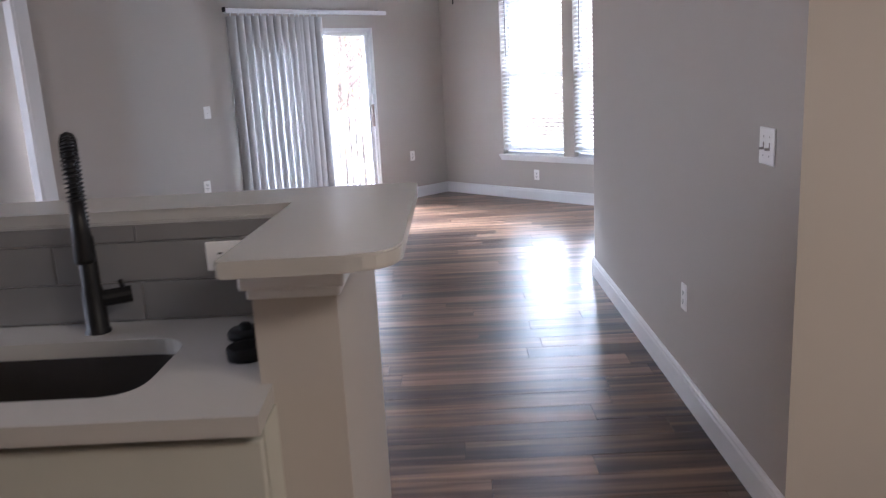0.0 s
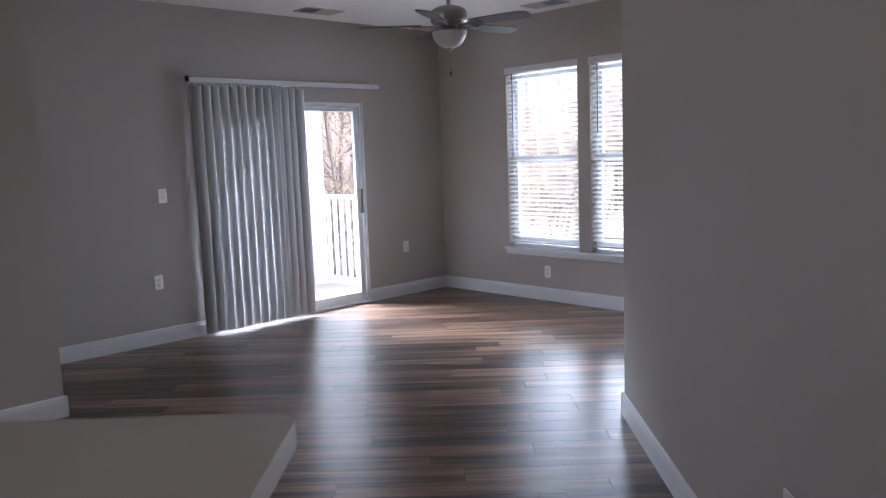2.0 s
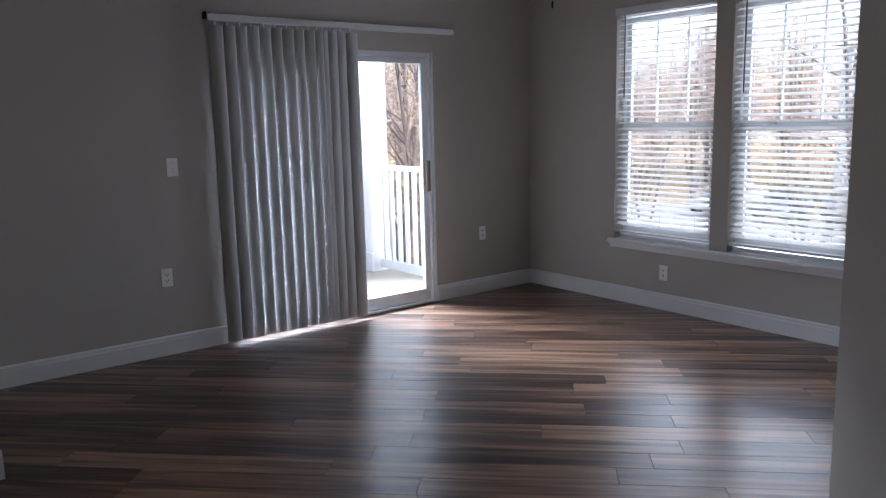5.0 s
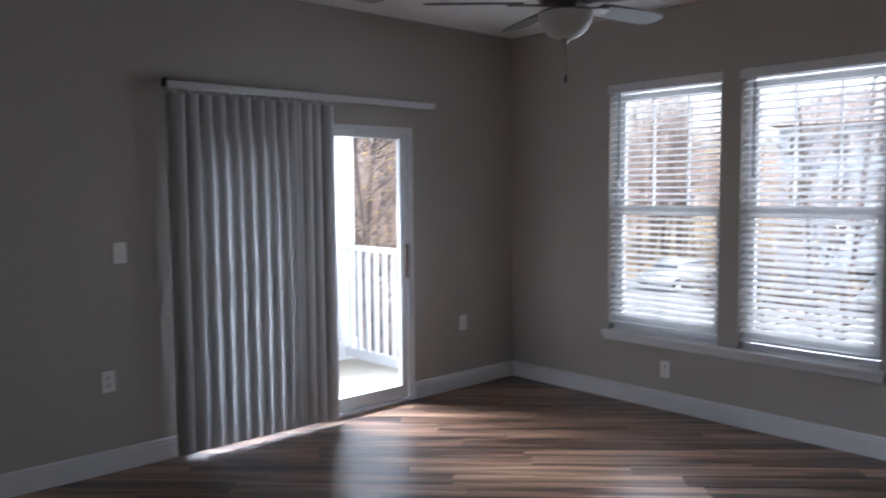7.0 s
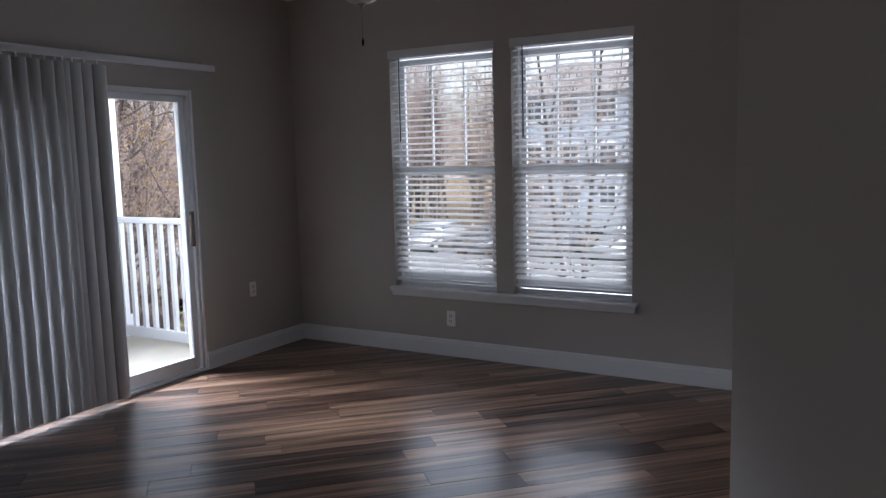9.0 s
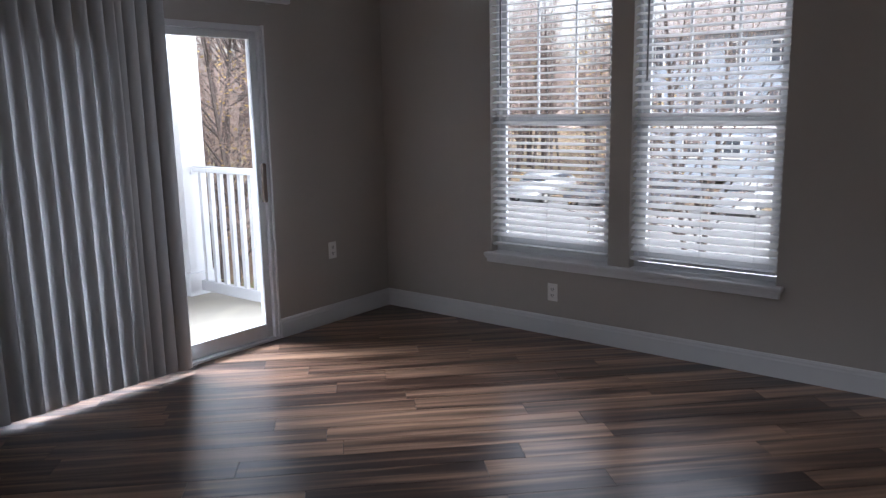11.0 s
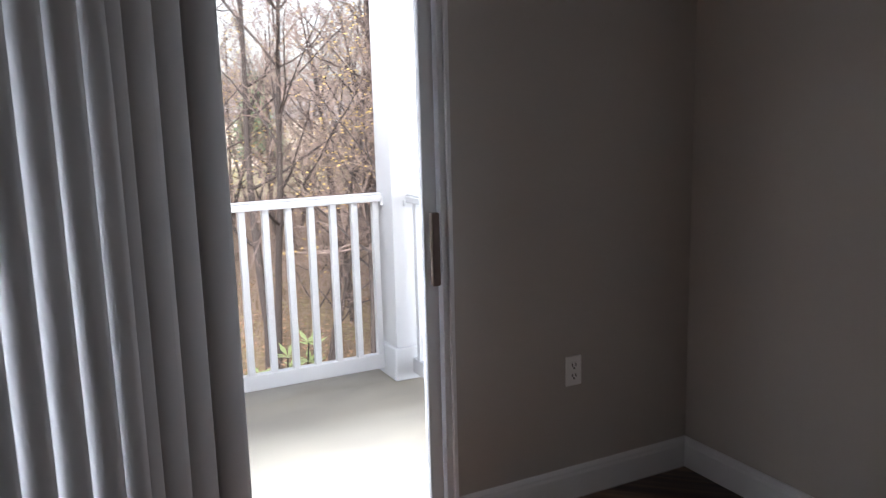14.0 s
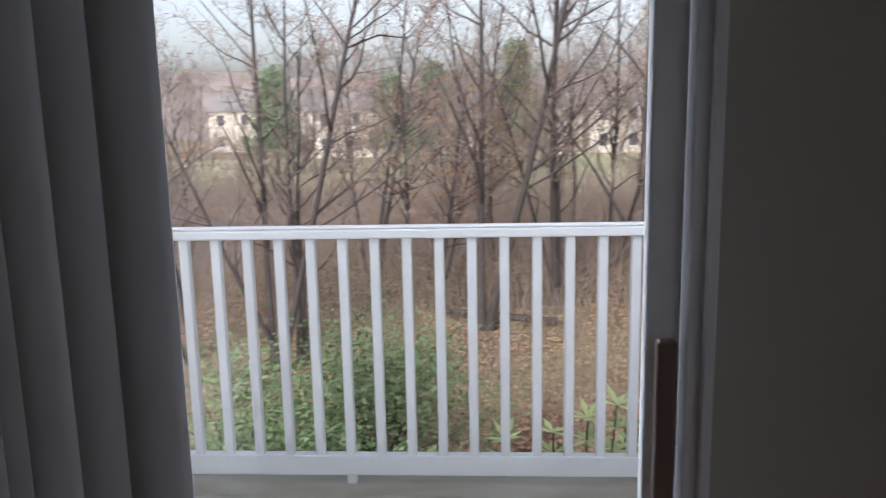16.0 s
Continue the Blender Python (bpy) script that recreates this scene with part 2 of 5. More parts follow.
M_GREEN = material("evergreen_leaves", (0.135, 0.195, 0.085), 0.65, vary=0.3, scale=5, island=0.5, translucent=0.2)
# needles paler than their own green: distance haze is put into the colour
M_PINE = material("pine_needles", (0.14, 0.215, 0.115), 0.7, vary=0.3, scale=2, island=0.4)
M_YELLOW = material("yellow_leaves", (0.50, 0.36, 0.13), 0.7, island=0.4, translucent=0.3)
M_ORANGE = material("orange_leaves", (0.42, 0.16, 0.06), 0.7, island=0.4, translucent=0.3)
M_RUST = material("russet_leaves", (0.26, 0.16, 0.105), 0.8, vary=0.2, scale=4, island=0.4, translucent=0.2)
M_GRASS = material("lawn", (0.30, 0.285, 0.155), 0.95, vary=0.4, scale=0.5)
M_ASPH = material("pale_asphalt", (0.25, 0.245, 0.24), 0.9, vary=0.15, scale=2)
M_DIRT = material("orange_clay", (0.36, 0.22, 0.14), 0.95, vary=0.2, scale=1)
M_BRICK = material("red_brick", (0.32, 0.14, 0.09), 0.85, vary=0.2, scale=6)
M_BLUE = material("blue_grey_siding", (0.27, 0.32, 0.385), 0.7, vary=0.08, scale=2)
M_HOUSE = material("beige_house_siding", (0.66, 0.59, 0.49), 0.8, vary=0.08, scale=1)
M_ROOF = material("grey_shingle_roof", (0.22, 0.2, 0.19), 0.9, vary=0.2, scale=3)
M_PANE = material("dark_far_window", (0.06, 0.07, 0.085), 0.1)
# far woods lightened, so the haze before them sits in this colour
M_HILL = material("distant_woods", (0.235, 0.195, 0.175), 0.95, vary=0.6, scale=0.35)
M_CAR_A = material("silver_car_paint", (0.45, 0.46, 0.47), 0.25, metal=0.4)
M_CAR_B = material("dark_car_paint", (0.05, 0.055, 0.07), 0.2, coat=0.5)
M_CAR_C = material("red_car_paint", (0.36, 0.04, 0.03), 0.2, coat=0.5)
M_TYRE = material("tyre_rubber", (0.02, 0.02, 0.02), 0.8)
M_VENT = material("vent_metal", (0.5, 0.49, 0.47), 0.5)


def patchy(name, colours, scale, stretch, rough, bump_scale, bump=0.3, grain=30.0, depth=0.3):
    """Patches of several colours over a fine grain."""
    m = material(name, colours[0], rough, bump=bump, bump_scale=bump_scale, spec=0.25)
    nodes, links = m.node_tree.nodes, m.node_tree.links
    tc = nodes.new("ShaderNodeTexCoord")
    mp = nodes.new("ShaderNodeMapping")
    mp.inputs["Scale"].default_value = stretch
    links.new(tc.outputs["Object"], mp.inputs[0])
    n1 = nodes.new("ShaderNodeTexNoise")
    n1.inputs["Scale"].default_value, n1.inputs["Detail"].default_value, n1.inputs["Distortion"].default_value = scale, 6, 0.6
    links.new(mp.outputs[0], n1.inputs["Vector"])
    ramp = nodes.new("ShaderNodeValToRGB")
    cr = ramp.color_ramp
    k = len(colours)
    for i, c in enumerate(colours):
        p = 0.3 + 0.4 * i / (k - 1)
        e = cr.elements[0] if i == 0 else cr.elements[1] if i == k - 1 else cr.elements.new(p)
        e.position, e.color = p, (*c, 1)
    links.new(n1.outputs[0], ramp.inputs[0])
    n2 = nodes.new("ShaderNodeTexNoise")
    n2.inputs["Scale"].default_value, n2.inputs["Detail"].default_value = grain, 5
    links.new(tc.outputs["Object"], n2.inputs["Vector"])
    mr = nodes.new("ShaderNodeMapRange")
    mr.inputs["From Min"].default_value, mr.inputs["From Max"].default_value = 0.3, 0.7
    mr.inputs["To Min"].default_value, mr.inputs["To Max"].default_value = 1 - depth, 1 + depth
    links.new(n2.outputs[0], mr.inputs[0])
    mul = nodes.new("ShaderNodeMix")
    mul.data_type, mul.blend_type = "RGBA", "MULTIPLY"
    mul.inputs[0].default_value = 1
    links.new(ramp.outputs[0], mul.inputs[6])
    links.new(mr.outputs[0], mul.inputs[7])
    links.new(mul.outputs[2], m.node_tree.nodes["Principled BSDF"].inputs["Base Color"])
    return m


M_LITTER = patchy("leaf_litter", ((0.17, 0.115, 0.08), (0.27, 0.17, 0.115), (0.38, 0.225, 0.145), (0.31, 0.21, 0.135), (0.25, 0.20, 0.115)), 0.35, (1, 1, 1), 0.95, 6, 0.5, 5.0)
M_CONC = patchy("balcony_concrete", ((0.32, 0.295, 0.25), (0.41, 0.387, 0.34), (0.46, 0.437, 0.39), (0.40, 0.36, 0.29)), 2.0, (0.7, 1.8, 1), 0.8, 120, 0.1, 160.0, 0.08)
M_TAN = material("tan_dead_leaves", (0.42, 0.26, 0.165), 0.85, island=0.5, translucent=0.15)
M_OLIVE = material("olive_ground_leaves", (0.29, 0.25, 0.125), 0.8, island=0.5, translucent=0.2)
M_DAMP = patchy("damp_concrete", ((0.24, 0.21, 0.165), (0.32, 0.29, 0.235), (0.38, 0.355, 0.30)), 2.5, (0.5, 2, 1), 0.6, 120, 0.1, 160.0, 0.1)


# ---- the large structure ----
CEIL = 2.74
T = 0.15
KV, KU1 = 1.04, -4.355                  # far corner of the kitchen side wall
KW = KITCHEN @ pose(KV, KU1, 0)  # along that wall, ahead is local y
KL = 3.21                                  # its length
DX0, DX1, DTOP = -2.86, -1.072, 1.98       # balcony door opening
W1, W2 = (-1.808, -0.948), (-2.792, -1.945)  # the two windows along the east wall
WZ0, WZ1 = 0.485, 2.264
CX, CY = -4.461, -1.325                     # corner of the closet block

structure("wall_north", boxes((CX - 0.12, 0, -0.3, DX0, T, CEIL), (DX1, 0, -0.3, T, T, CEIL), (DX0, 0, DTOP, DX1, T, CEIL), (DX0, 0, -0.3, DX1, T, -0.03)), M_WALL, "greige painted wall with a sliding door opening")
structure("wall_east", boxes((0, W1[1], -0.3, T, 0, CEIL), (0, W2[1], -0.3, T, W1[0], CEIL), (0, -6.4, -0.3, T, W2[0], CEIL),
                             (0, W1[0], -0.3, T, W1[1], WZ0), (0, W2[0], -0.3, T, W2[1], WZ0),
                             (0, W1[0], WZ1, T, W1[1], CEIL), (0, W2[0], WZ1, T, W2[1], CEIL)), M_WALL, "greige painted wall with two tall windows")
# closet block that juts into the room, and the wall with the hall opening
structure("wall_closet_side", boxes((CX - 0.12, CY, -0.3, CX, 0, CEIL)), M_WALL, "greige painted wall beside the balcony door")
HX0, HX1 = -6.0, -5.13
structure("wall_hall", boxes((HX1, CY, -0.3, CX - 0.12, CY + 0.12, CEIL), (-9.2, CY, -0.3, HX0, CY + 0.12, CEIL), (HX0, CY, 2.06, HX1, CY + 0.12, CEIL)), M_WALL, "greige painted wall with a doorway to a hall")
structure("wall_hall_back", boxes((-7.0, 0.3, -0.3, CX - 0.12, 0.42, CEIL), (-7.12, CY + 0.12, -0.3, -7.0, 0.42, CEIL)), M_WALL, "greige painted hall wall beyond the doorway")
# the opening in this unseen wall is added to let the dining fill in
structure("wall_west", boxes((-9.32, -7.9, -0.3, -9.2, -3.3, CEIL), (-9.32, -1.6, -0.3, -9.2, -1.27, CEIL), (-9.32, -3.3, -0.3, -9.2, -1.6, 0.9), (-9.32, -3.3, 2.3, -9.2, -1.6, CEIL)), M_WALL, "plain greige painted wall with an added opening, out of view")
structure("wall_kitchen_side", boxes((0, -KL, -0.3, 0.12, 0, CEIL)), M_WALL, "greige painted wall beside the kitchen walkway", KW)
structure("wall_kitchen_return", boxes((0.12, -KL, -0.3, 1.6, -KL + 0.12, CEIL)), M_WALL, "greige painted return wall", KW)
structure("wall_alcove", boxes((0.12, -0.12, -0.3, 3.6, 0, CEIL)), M_WALL, "greige painted return wall", KW)
structure("wall_kitchen_right", boxes((2.7, -12, -0.3, 2.82, -7.2, CEIL)), M_WALL, "plain greige painted kitchen wall", KITCHEN)
structure("wall_south", boxes((-1.2, -12.12, -0.3, 2.82, -12, CEIL)), M_WALL, "plain greige painted kitchen wall", KITCHEN)
structure("ceiling", boxes((-9.4, -12.2, CEIL, T, T, CEIL + 0.12), (-7.2, T, CEIL, -4.4, 0.5, CEIL + 0.12)), M_CEIL, "flat off-white painted ceiling")
structure("floor", boxes((-9.4, -12.2, -0.3, 0.0, 0.0, -0.012), (-7.2, 0.0, -0.3, -4.4, 0.5, -0.012)), M_SLOT, "floor under brown wood-look vinyl planks")


def baseboard(p, q, normal, name="baseboard"):
    """White baseboard along p-q, standing out along the normal, with a stepped top."""
    p, q, nrm = Vector((*p, 0)), Vector((*q, 0)), Vector((*normal, 0))
    prof = [(0, 0), (0.016, 0), (0.016, 0.095), (0.012, 0.104), (0.012, 0.114), (0.006, 0.124), (0, 0.126)]
    bm = bmesh.new()
    a = [bm.verts.new(p + nrm * d + Vector((0, 0, z))) for d, z in prof]
    b = [bm.verts.new(q + nrm * d + Vector((0, 0, z))) for d, z in prof]
    n = len(prof)
    for i in range(n):
        bm.faces.new((a[i], a[(i + 1) % n], b[(i + 1) % n], b[i]))
    bm.faces.new(a[::-1])
    bm.faces.new(b)
    bmesh.ops.recalc_face_normals(bm, faces=bm.faces[:])
    return structure(name, bm, M_TRIM, "white painted baseboard with a stepped top")


def kp(side, ahead):
    """A point of the kitchen's axes in world x, y."""
    return ((side + ahead) * S2, (ahead - side) * S2)


baseboard((CX, 0), (DX0 - 0.005, 0), (0, -1))
baseboard((DX1 + 0.005, 0), (0, 0), (0, -1))
baseboard((0, 0), (0, -6.2), (-1, 0))
baseboard((CX, 0), (CX, CY - 0.016), (1, 0))
baseboard((CX + 0.016, CY), (HX1 + 0.1, CY), (0, -1))
baseboard((HX0 - 0.1, CY), (-9.2, CY), (0, -1))
def wp(side, ahead):
    """A point of the kitchen side wall's axes in world x, y."""
    p = KW @ Vector((side, ahead, 0))
    return (p.x, p.y)


def wn(side, ahead):
    d = KW.to_3x3() @ Vector((side, ahead, 0))
    return (d.x, d.y)


baseboard(wp(0, -KL), wp(0, 0.016), wn(-1, 0))
baseboard(wp(-0.016, 0), wp(3.0, 0), wn(0, 1))

# hall doorway casing
bm = boxes((HX1, CY - 0.018, 0, HX1 + 0.085, CY + 0.002, 2.145), (HX0 - 0.085, CY - 0.018, 0, HX0, CY + 0.002, 2.145), (HX0, CY - 0.018, 2.06, HX1, CY + 0.002, 2.145),
           (HX1 - 0.018, CY - 0.015, 0, HX1 + 0.001, CY + 0.135, 2.06), (HX0 - 0.001, CY - 0.015, 0, HX0 + 0.018, CY + 0.135, 2.06), bevel=0.004)
structure("trim_hall_doorway", bm, M_TRIM, "white painted casing round the hall doorway")

# ---- windows ----
def window(name, y0, y1):
    root = thing(name, "white vinyl double-hung window with a gridded upper sash", "window", pose(0.0, 0, 0))
    tagged(root, kind="structure")
    mid = 1.388
    fx0, fx1 = 0.075, 0.14
    part("window_frame", boxes((fx0, y0, WZ0, fx1, y0 + 0.02, WZ1), (fx0, y1 - 0.02, WZ0, fx1, y1, WZ1),
                               (fx0, y0 + 0.02, WZ1 - 0.05, fx1, y1 - 0.02, WZ1), (fx0, y0 + 0.02, WZ0, fx1, y1 - 0.02, WZ0 + 0.05)), M_VINYL, root)
    a, b = y0 + 0.022, y1 - 0.022
    lower = part("lower_sash", boxes((0.08, a, WZ0 + 0.055, 0.105, a + 0.045, mid), (0.08, b - 0.045, WZ0 + 0.055, 0.105, b, mid),
                             (0.08, a + 0.045, WZ0 + 0.055, 0.105, b - 0.045, WZ0 + 0.115), (0.08, a + 0.045, mid - 0.045, 0.105, b - 0.045, mid), bevel=0.003), M_VINYL, root)
    part("pane", boxes((0.09, a + 0.045, WZ0 + 0.115, 0.094, b - 0.045, mid - 0.045)), M_GLASS, lower)
    upper = part("upper_sash", boxes((0.108, a, mid - 0.03, 0.133, a + 0.04, WZ1 - 0.055), (0.108, b - 0.04, mid - 0.03, 0.133, b, WZ1 - 0.055),
                             (0.108, a + 0.04, WZ1 - 0.1, 0.133, b - 0.04, WZ1 - 0.055), (0.108, a + 0.04, mid - 0.03, 0.133, b - 0.04, mid + 0.01), bevel=0.003), M_VINYL, root)
    part("pane", boxes((0.118, a + 0.04, mid + 0.01, 0.122, b - 0.04, WZ1 - 0.1)), M_GLASS, upper)
    rows = [(0.112, a + (b - a) * k / 3 - 0.0065, mid + 0.01, 0.128, a + (b - a) * k / 3 + 0.0065, WZ1 - 0.1) for k in (1, 2)]
    part("grille", boxes(*rows), M_VINYL, upper)
    for k in (0.28, 0.72):
        yy = a + (b - a) * k
        part("sash_lock", boxes((0.07, yy - 0.03, mid - 0.002, 0.105, yy + 0.03, mid + 0.012), bevel=0.004), M_VINYL, lower)
    return root


window("window_1", *W1)
window("window_2", *W2)
bm = boxes((-0.055, W2[0] - 0.042, WZ0 - 0.004, 0.002, W1[1] + 0.028, WZ0 + 0.02), bevel=0.006)
structure("trim_window_stool", bm, M_TRIM, "white painted window stool running under both windows")
bm = boxes((0.0, W1[0] + 0.001, WZ0 - 0.004, 0.078, W1[1] - 0.001, WZ0 + 0.0185), (0.0, W2[0] + 0.001, WZ0 - 0.004, 0.078, W2[1] - 0.001, WZ0 + 0.0185))
structure("trim_window_sill", bm, M_TRIM, "white painted inner window sill")
bm = boxes((-0.022, W2[0] - 0.025, WZ0 - 0.05, 0.0, W1[1] + 0.025, WZ0 - 0.004), (-0.034, W2[0] - 0.03, WZ0 - 0.022, 0.0, W1[1] + 0.03, WZ0 - 0.0045), bevel=0.004)
structure("trim_window_apron", bm, M_TRIM, "white moulded apron under the window stool")


def window_blind(y0, y1, tilt, lift):
    """Two-inch slat blind inside the window reveal, with valance, cords and tilt wand."""
    root = thing("window_blind", "white two-inch slat blind lowered in a window, slats half open", "blind", pose(0.03, (y0 + y1) / 2, 0), "blinds in the two windows")
    half = (y1 - y0) / 2 - 0.008
    part("valance", boxes((-0.042, -half - 0.016, 2.212, -0.03, half + 0.016, 2.27), bevel=0.004), M_TRIM, root)
    part("headrail", boxes((-0.028, -half, 2.214, 0.028, half, 2.26)), M_VINYL, root)
    z = 2.19
    bottom = WZ0 + 0.02 + lift
    me = None
    while z > bottom + 0.05:
        if me is None:
            bm = bmesh.new()
            up = [(x, 0.004 * (1 - (x / 0.025) ** 2)) for x in (-0.025, -0.013, 0.0, 0.013, 0.025)]
            rows = []
            for yy in (-half, half):
                rows.append(([bm.verts.new((x, yy, zz + 0.0014)) for x, zz in up], [bm.verts.new((x, yy, zz - 0.0014)) for x, zz in up]))
            (t0, b0), (t1, b1) = rows
            for s in range(4):
                bm.faces.new((t0[s], t1[s], t1[s + 1], t0[s + 1]))
                bm.faces.new((b0[s], b0[s + 1], b1[s + 1], b1[s]))
                for t_, b_ in ((t0, b0), (t1, b1)):
                    bm.faces.new((t_[s], t_[s + 1], b_[s + 1], b_[s]))
            bm.faces.new((t0[0], b0[0], b1[0], t1[0]))
            bm.faces.new((t0[4], t1[4], b1[4], b0[4]))
            bmesh.ops.recalc_face_normals(bm, faces=bm.faces[:])
            ob = part("slat", bm, M_SLAT, root)
            me = ob.data
        else:
            ob = new("slat", me)
            ob.parent = root
        drop = tilt + random.uniform(-1.5, 1.5)
        if lift < 0.06 and z < 1.0:
            drop += (1.0 - z) * 18
        ob.matrix_local = pose(0, 0, z, 0, -drop, 0)
        z -= 0.0435
    part("bottom_rail", boxes((-0.026, -half, bottom, 0.026, half, bottom + 0.018), bevel=0.004), M_VINYL, root)
    for f in (-0.72, 0.0, 0.72):
        bm = bmesh.new()
        for xx in (-0.027, 0.027):
            tube(bm, [(xx, f * half, bottom + 0.015), (xx, f * half, 2.214)], 0.0011, 5)
        part("ladder_cord", bm, M_VINYL, root)
    bm = tube(bmesh.new(), [(-0.046, half - 0.085, 2.211), (-0.048, half - 0.085, 1.6)], 0.005, 6)
    part("tilt_wand", bm, M_BLADE, root, "slim grey tilt wand")
    return root


window_blind(*W1, 14, 0.045)
window_blind(*W2, 21, 0.05)

# ---- balcony door ----
door = thing("door_1", "white vinyl sliding glass balcony door, closed", "sliding door", pose(0, 0, 0))
tagged(door, kind="structure")
part("door_frame", boxes((DX1 - 0.035, 0.0, -0.02, DX1, 0.13, DTOP), (DX0, 0.0, -0.02, DX0 + 0.035, 0.13, DTOP),
                         (DX0 + 0.035, 0.0, DTOP - 0.035, DX1 - 0.035, 0.13, DTOP), bevel=0.003), M_VINYL, door)
part("jamb_strip", boxes((DX1 - 0.012, -0.012, 0.0, DX1 + 0.004, 0.004, DTOP + 0.004), (DX0 - 0.004, -0.012, 0.0, DX0 + 0.012, 0.004, DTOP + 0.004), bevel=0.003), M_TRIM, door)
part("threshold", boxes((DX0, -0.012, -0.03, DX1, 0.15, 0.016), (DX0 + 0.035, 0.06, 0.016, DX1 - 0.035, 0.072, 0.03), bevel=0.003), M_VINYL, door)


def door_panel(x0, x1, y, stile=0.06):
    p = part("sliding_panel", boxes((x0, y, 0.02, x0 + 0.06, y + 0.035, DTOP - 0.037), (x1 - stile, y, 0.02, x1, y + 0.035, DTOP - 0.037),
                            (x0 + 0.06, y, 0.02, x1 - stile, y + 0.035, 0.113), (x0 + 0.06, y, 1.9, x1 - stile, y + 0.035, DTOP - 0.037), bevel=0.004), M_VINYL, door)
    part("glass_pane", boxes((x0 + 0.06, y + 0.015, 0.113, x1 - stile, y + 0.02, 1.9)), M_GLASS, p)
    return p


panel = door_panel(-2.02, DX1 - 0.035 - 0.004, 0.02, 0.05)
door_panel(DX0 + 0.036, -1.97, 0.075)
handle = part("door_handle", boxes((-1.153, -0.027, 0.904, -1.124, -0.003, 1.149), bevel=0.005), M_HANDLE, panel, "brown bar pull")
part("handle_plate", boxes((-1.124, 0.012, 0.925, -1.113, 0.02, 1.128), (-1.14, -0.004, 0.925, -1.124, 0.02, 0.955), (-1.14, -0.004, 1.1, -1.124, 0.02, 1.13), bevel=0.002), M_VENT, panel, "grey plate with two screws")
for z in (0.98, 1.075):
    part("screw", tube(bmesh.new(), [(-1.1185, 0.0102, z), (-1.1185, 0.014, z)], 0.004, 8), M_SLOT, panel)

# vertical blind in front of the door
vb = thing("vertical_blind", "grey-white vertical vinyl blind drawn half across the balcony door", "blind", pose(0, 0, 0))
part("head_rail", boxes((-2.905, -0.1, 2.113, -0.92, -0.057, 2.155), bevel=0.006), M_VINYL, vb)
part("end_cap", boxes((-2.922, -0.1, 2.122, -2.906, -0.055, 2.166), bevel=0.004), M_BLACK, vb, "black end clip")
for x in (-2.86, -1.93, -1.02):
    part("bracket", boxes((x - 0.02, -0.1, 2.158, x + 0.02, 0.0, 2.164), (x - 0.02, -0.006, 2.11, x + 0.02, 0.0, 2.164)), M_VENT, vb)
bm = bmesh.new()
n = 7
w = 0.0475
prof = [(-w + 2 * w * i / n, -0.015 * (1 - (-1 + 2 * i / n) ** 2)) for i in range(n + 1)]
rows = []
for z in (0.03, 1.0, 2.085):
    rows.append(([bm.verts.new((x, y + 0.0007, z)) for x, y in prof], [bm.verts.new((x, y - 0.0007, z)) for x, y in prof]))
for (f0, b0), (f1, b1) in zip(rows, rows[1:]):
    for i in range(n):
        bm.faces.new((f0[i], f0[i + 1], f1[i + 1], f1[i]))
        bm.faces.new((b0[i + 1], b0[i], b1[i], b1[i + 1]))
    for i in (0, n):
        bm.faces.new((f0[i], f1[i], b1[i], b0[i]))
bmesh.ops.recalc_face_normals(bm, faces=bm.faces[:])
slat0 = part("vane", bm, M_BLIND, vb, smooth=True)
vane_mesh = slat0.data
# right edge of each vane and its turn; the last ones lie almost flat over one another
vanes = [(-2.81 + 0.0831 * i, -21) for i in range(9)] + [(-2.083, -24), (-2.035, -13), (-1.972, -9), (-1.893, -5), (-1.808, -5)]
for i, (edge, turn) in enumerate(vanes):
    ob = slat0 if i == 0 else new("vane", vane_mesh)
    ob.parent = vb
    turn += random.uniform(-0.7, 0.7)
    x = edge - w * math.cos(radians(turn))
    ob.matrix_local = pose(x, {11: -0.09, 12: -0.094, 13: -0.103}.get(i, -0.083), random.uniform(-0.003, 0.003), random.uniform(-0.15, 0.15), random.uniform(-0.08, 0.08), turn)
    part("hook", boxes((x - 0.006, -0.087, 2.083, x + 0.006, -0.079, 2.118)), M_VINYL, vb)


